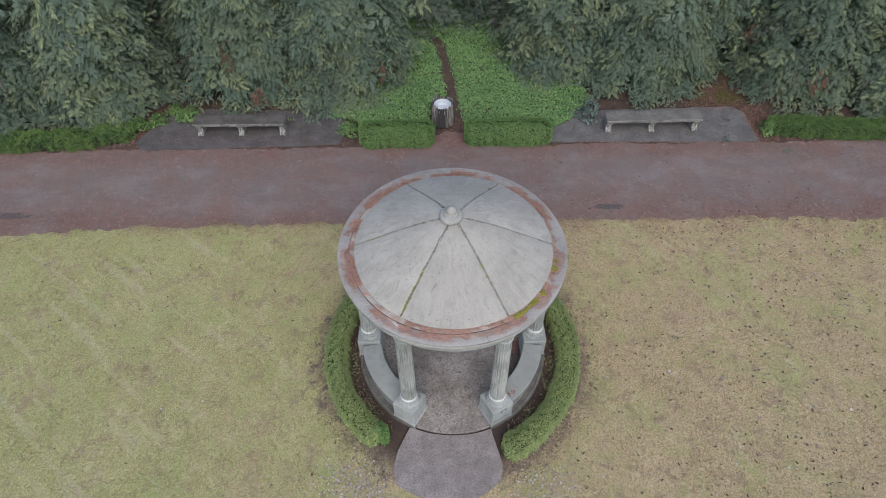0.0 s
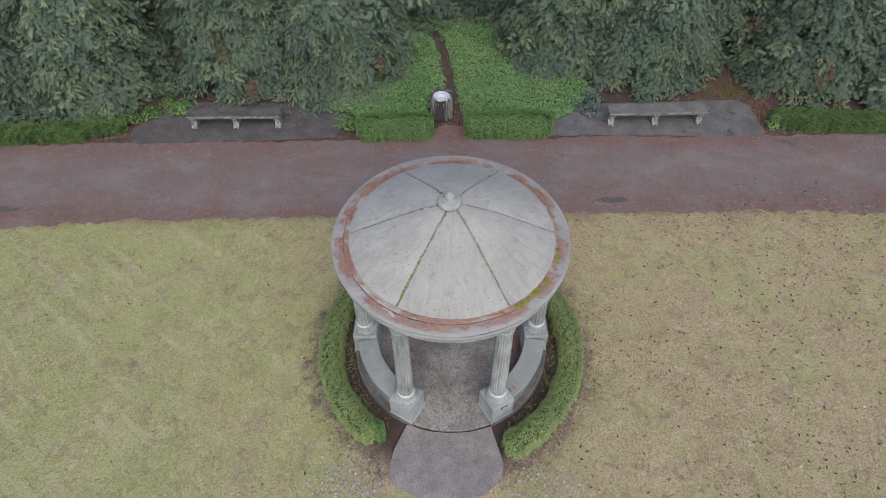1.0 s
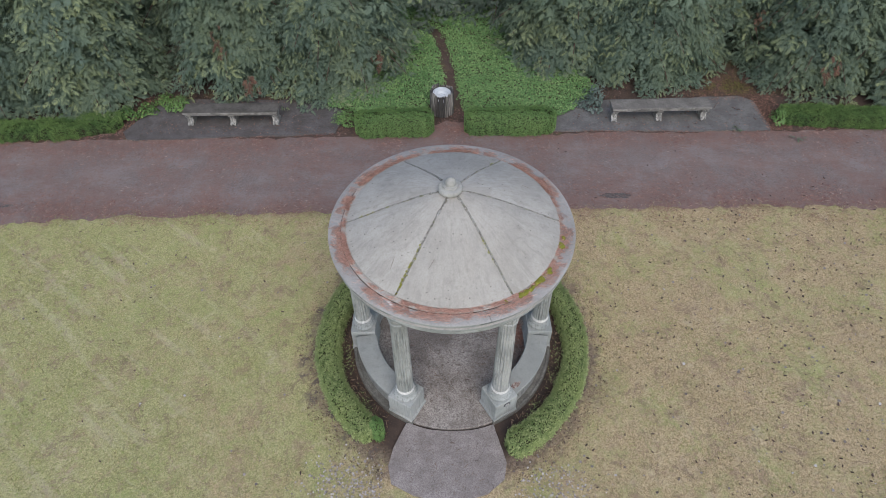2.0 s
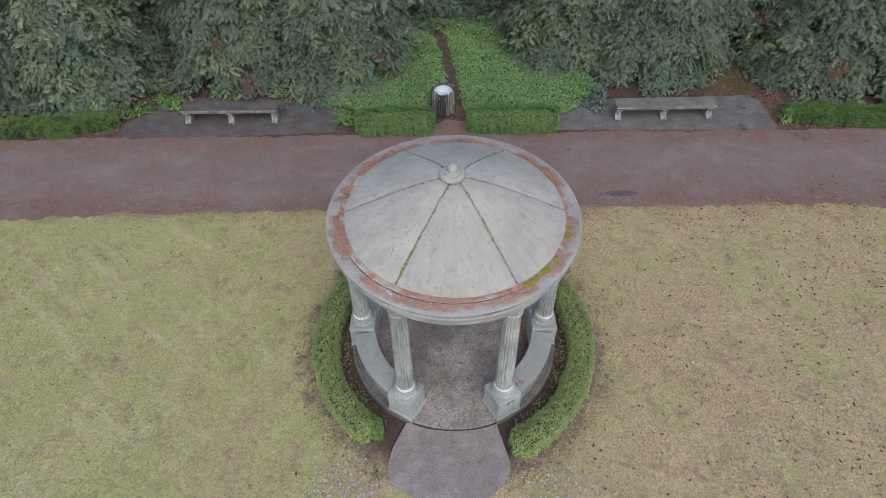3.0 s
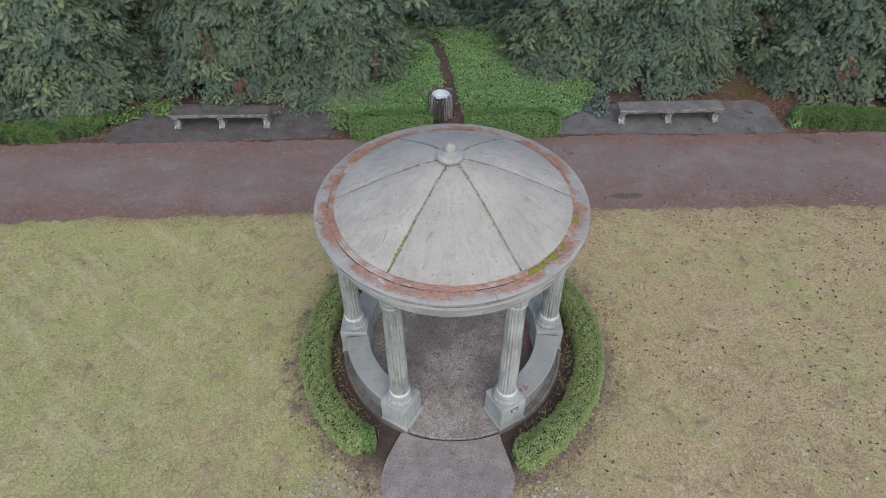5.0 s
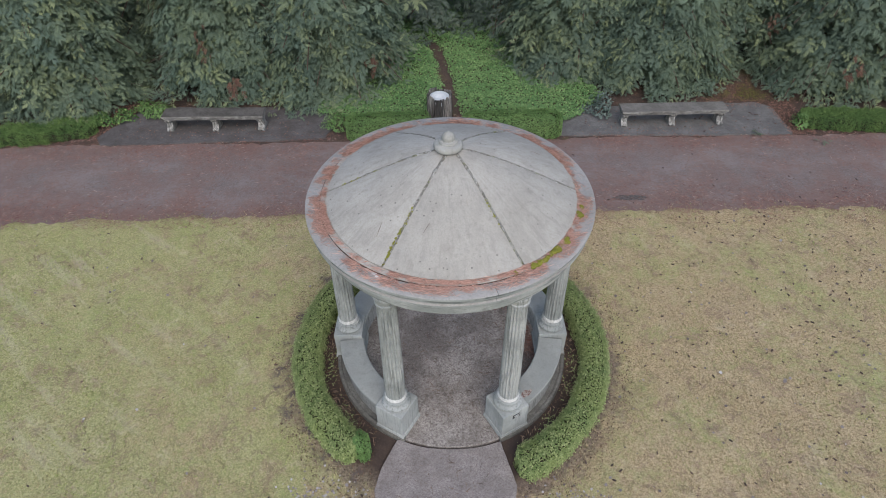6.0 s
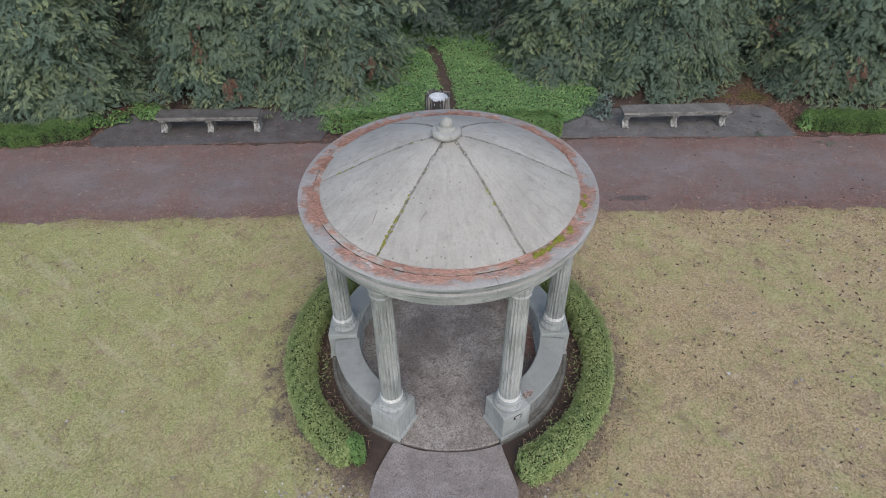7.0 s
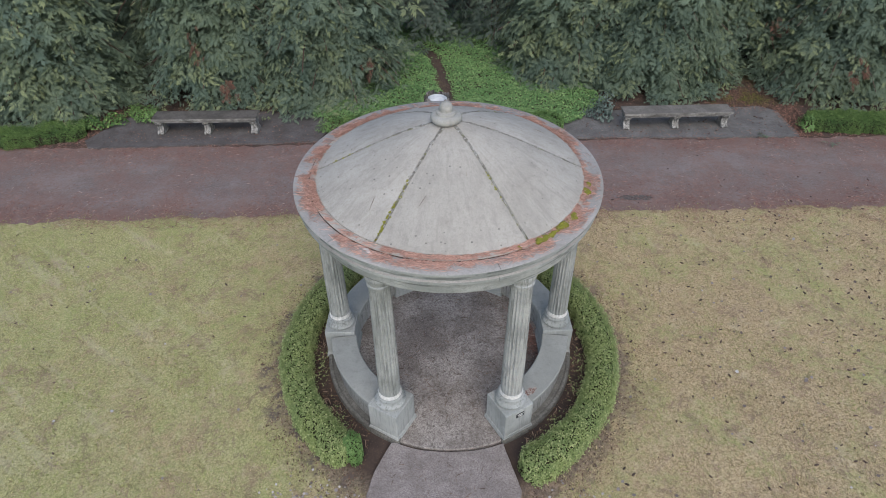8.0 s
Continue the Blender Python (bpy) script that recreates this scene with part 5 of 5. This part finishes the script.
ok = ~((gx > -2.4) & (gx < 3.2) & (gy > 12.9)) & (fractal(gx, gy, 0.6, 44) > rng.uniform(0.35, 0.75, N)) & ((gy > 13.6) | (rng.uniform(0, 1, N) < 0.10))
strew("fallen_needles", gx[ok], gy[ok], np.where(gy[ok] < 14.0, 0.016, 0.0), STICK_V, STICK_T, rng.uniform(0.02, 0.07, ok.sum()), PATHNEEDLE, "rust-red needles and twigs on the ground behind the benches", "needles", 0.25)
# twigs on the gazebo floor and entrance slab
N = 4200
gx, gy = rng.uniform(-1.2, 1.5, N), rng.uniform(3.5, 7.6, N)
r_ = np.hypot(gx - GX, gy - GY)
ok = (r_ < 1.3) | ((gy < 4.6) & (np.abs(gx - 0.1) < 0.72) & (rng.uniform(0, 1, N) < 0.6))
strew("fallen_twigs", gx[ok], gy[ok], np.where(r_[ok] < 1.70, FLOOR_Z + 0.001, 0.027), STICK_V * np.array([1, 0.5, 1]), STICK_T, 0.02 + 0.1 * rng.uniform(0, 1, ok.sum()) ** 2.5, LITTER, "thin brown twigs scattered on the gazebo floor", "twigs", 0.05)
N = 900
th, rr = rng.normal(0.12, 0.22, N), 1.32 - np.abs(rng.normal(0, 0.10, N))
ok = (rr < 1.315) & ((np.abs(th - 0.049) > 0.17) | (rr < 1.29))
strew("fallen_needles", GX + rr[ok] * np.cos(th[ok]), GY + rr[ok] * np.sin(th[ok]), np.full(ok.sum(), FLOOR_Z + 0.004), STICK_V * np.array([1, 0.5, 1]), STICK_T, rng.uniform(0.03, 0.12, ok.sum()), PATHNEEDLE, "rust-red needles drifted against the gazebo bench", "needles")
th, rr = np.array([-2.3, -1.85, -1.42, -1.62, -1.35, 2.6, 0.45, 1.1]), np.array([1.22, 1.05, 1.1, 1.25, 0.75, 0.9, 1.2, 1.25])
zt = np.array([dome_z(q) for q in rr]) + 0.004
nr = np.stack((0.42 * np.cos(th), 0.42 * np.sin(th), np.ones(8)), axis=1)
v, t = scatter(STICK_V * np.array([1, 0.2, 0.4]), STICK_T, np.stack((DX + rr * np.cos(th), RY + rr * np.sin(th), zt), axis=1), frames_of(nr, rng.uniform(0, 6.283, 8)), rng.uniform(0.08, 0.20, 8))
tagged(piece("fallen_twigs", mesh_np("fallen_twigs", v, t), LITTER), "thin dark twigs lying on the gazebo dome", "twigs", kind="stuff")
# moss cushions on the cornice and in the joints
blobs = []
r_ = random.Random(5)
for a0, a1, n, rad, wide in ((-58, -33, 20, 1.590, 0.010), (-57, -49, 16, 1.598, 0.016), (-19, -16, 9, 1.60, 0.016), (-12.5, -10.5, 4, 1.60, 0.016), (-37, -33, 10, 1.605, 0.016), (-43, -40, 7, 1.60, 0.012), (-66, -63, 4, 1.585, 0.008)):
    for i in range(n):
        a = radians(r_.triangular(a0, a1))
        q = rad - 0.012 + r_.gauss(0, wide)
        blobs.append((GX + q * math.cos(a), GY + q * math.sin(a), 3.124, r_.uniform(0.016, 0.042)))
for a, q0, q1, n in ((-120, 0.85, 1.52, 50), (-60, 0.75, 1.1, 22), (60, 1.2, 1.5, 14), (180, 1.0, 1.45, 8)):
    for i in range(n):
        q = r_.uniform(q0, q1)
        t = radians(a) + r_.gauss(0, 0.010) / q
        blobs.append((GX + q * math.cos(t), GY + q * math.sin(t), dome_z(q) - 0.018, r_.uniform(0.006, 0.017)))
bm = bmesh.new()
for x, y, z, s in blobs:
    m = Matrix.Translation((x, y, z)) @ Matrix.Diagonal((s * r_.uniform(0.8, 1.3), s * r_.uniform(0.8, 1.3), s * 0.8, 1))
    for v in bmesh.ops.create_icosphere(bm, subdivisions=1, radius=1.0, matrix=m)["verts"]:
        v.co += noise.noise_vector(v.co * 90) * s * 0.35
moss = tagged(part("moss", bm, MOSS, None, "", True), "yellow-green moss cushions on the gazebo roof", "moss", kind="stuff")
# pale crumbs on the bare earth before the hedge ends
gx = np.concatenate((rng.normal(-1.55, 0.33, 420), rng.normal(1.75, 0.33, 300), rng.normal(-1.0, 0.3, 150)))
gy = np.concatenate((rng.normal(3.89, 0.22, 420), rng.normal(3.79, 0.2, 300), rng.normal(3.74, 0.2, 150)))
ok = np.hypot(gx - HX, gy - HY) > 2.5
ok &= np.abs(gx - 0.08) > 1.02
strew("earth_crumbs", gx[ok], gy[ok], np.full(ok.sum(), 0.006), LOBE_V, LOBE_T, rng.uniform(0.012, 0.045, ok.sum()), CRUMB, "pale grey crumbs and leaf scraps on bare earth", "crumbs", 0.3)
# grey and pale leaf flakes lying in the grass
N = 1500
gx, gy = rng.uniform(-10.5, 11, N), rng.uniform(2.0, 9.6, N)
ok = (rng.uniform(0, 1, N) < np.clip(0.25 + 0.06 * gx, 0.12, 0.8)) & (np.hypot(gx - GX, gy - GY) > 2.5) & ~((np.abs(gx - 0.1) < 1.05) & (gy < 4.8))
strew("fallen_leaves", gx[ok], gy[ok], np.full(ok.sum(), 0.028), LOBE_V, LOBE_T, rng.uniform(0.02, 0.06, ok.sum()), FLAKE, "grey-brown dead leaves lying on the lawn", "leaves", 0.35)
# fine red-brown litter round a mossy middle in the bare patch behind one bench
N = 11000
gx, gy = 7.45 + rng.normal(0, 0.75, N), 14.45 + rng.normal(0, 0.6, N)
gx[:2200], gy[:2200] = rng.uniform(7.95, 8.6, 2200), rng.uniform(12.5, 14.0, 2200)
gx[2200:4600], gy[2200:4600] = rng.uniform(-8.2, -7.0, 2400), rng.uniform(12.55, 14.1, 2400)
gx[4600:5600], gy[4600:5600] = rng.uniform(-7.0, -2.4, 1000), rng.normal(13.75, 0.2, 1000)
ok = (gy > 13.75) | (gx > 8.0 - (gy - 12.6) * 0.1) | (gx < -7.9 + (gy - 12.6) * 0.45)
strew("leaf_litter", gx[ok], gy[ok], np.where(gy[ok] < 14.0, 0.016, -0.010), STICK_V * np.array([1, 2.2, 1]), STICK_T, rng.uniform(0.015, 0.06, ok.sum()), REDLITTER, "red-brown leaf and needle litter on bare ground behind the bench", "litter", 0.4)
N = 2600
gx, gy = 7.5 + rng.normal(0, 0.5, N), 14.35 + rng.normal(0, 0.28, N)
ok = (gy > 13.95) & (fractal(gx, gy, 0.9, 51) > rng.uniform(0.3, 0.6, N))
v, t = scatter(OVAL_V, OVAL_T, np.stack((gx, gy, rng.uniform(-0.01, 0.03, N)), axis=1)[ok], frames_of(rng.normal(0, 0.4, (ok.sum(), 3)) + np.array([0, 0, 1.0]), rng.uniform(0, 6.283, ok.sum())), rng.uniform(0.015, 0.04, ok.sum()))
tagged(piece("weeds", mesh_np("weeds", v, t, rng.uniform(0.0, 0.6, ok.sum()).repeat(4)), OLIVE), "low olive moss and weeds on the bare ground", "weeds", kind="stuff")
# scraps and small cones on the tarmac bays
N = 1500
gx, gy = rng.uniform(-7.6, 8.0, N), 12.5 + np.abs(rng.normal(0, 0.45, N))
ok = (np.abs(gx - 0.2) > 2.9) & (gy < 13.7) & (np.abs(gx - 0.1) < 7.6)
strew("leaf_litter", gx[ok], gy[ok], np.full(ok.sum(), 0.017), OVAL_V, OVAL_T, rng.uniform(0.012, 0.04, ok.sum()), REDLITTER, "small red-brown scraps on the tarmac bays", "litter", 0.2)
N = 60
gx, gy = rng.uniform(3.2, 7.9, N), rng.uniform(12.6, 13.6, N)
strew("fallen_cones", gx, gy, np.full(N, 0.018), CV, CT, rng.uniform(0.03, 0.07, N), CONE, "small dark cones on the grey tarmac bay", "cones", 0.2)
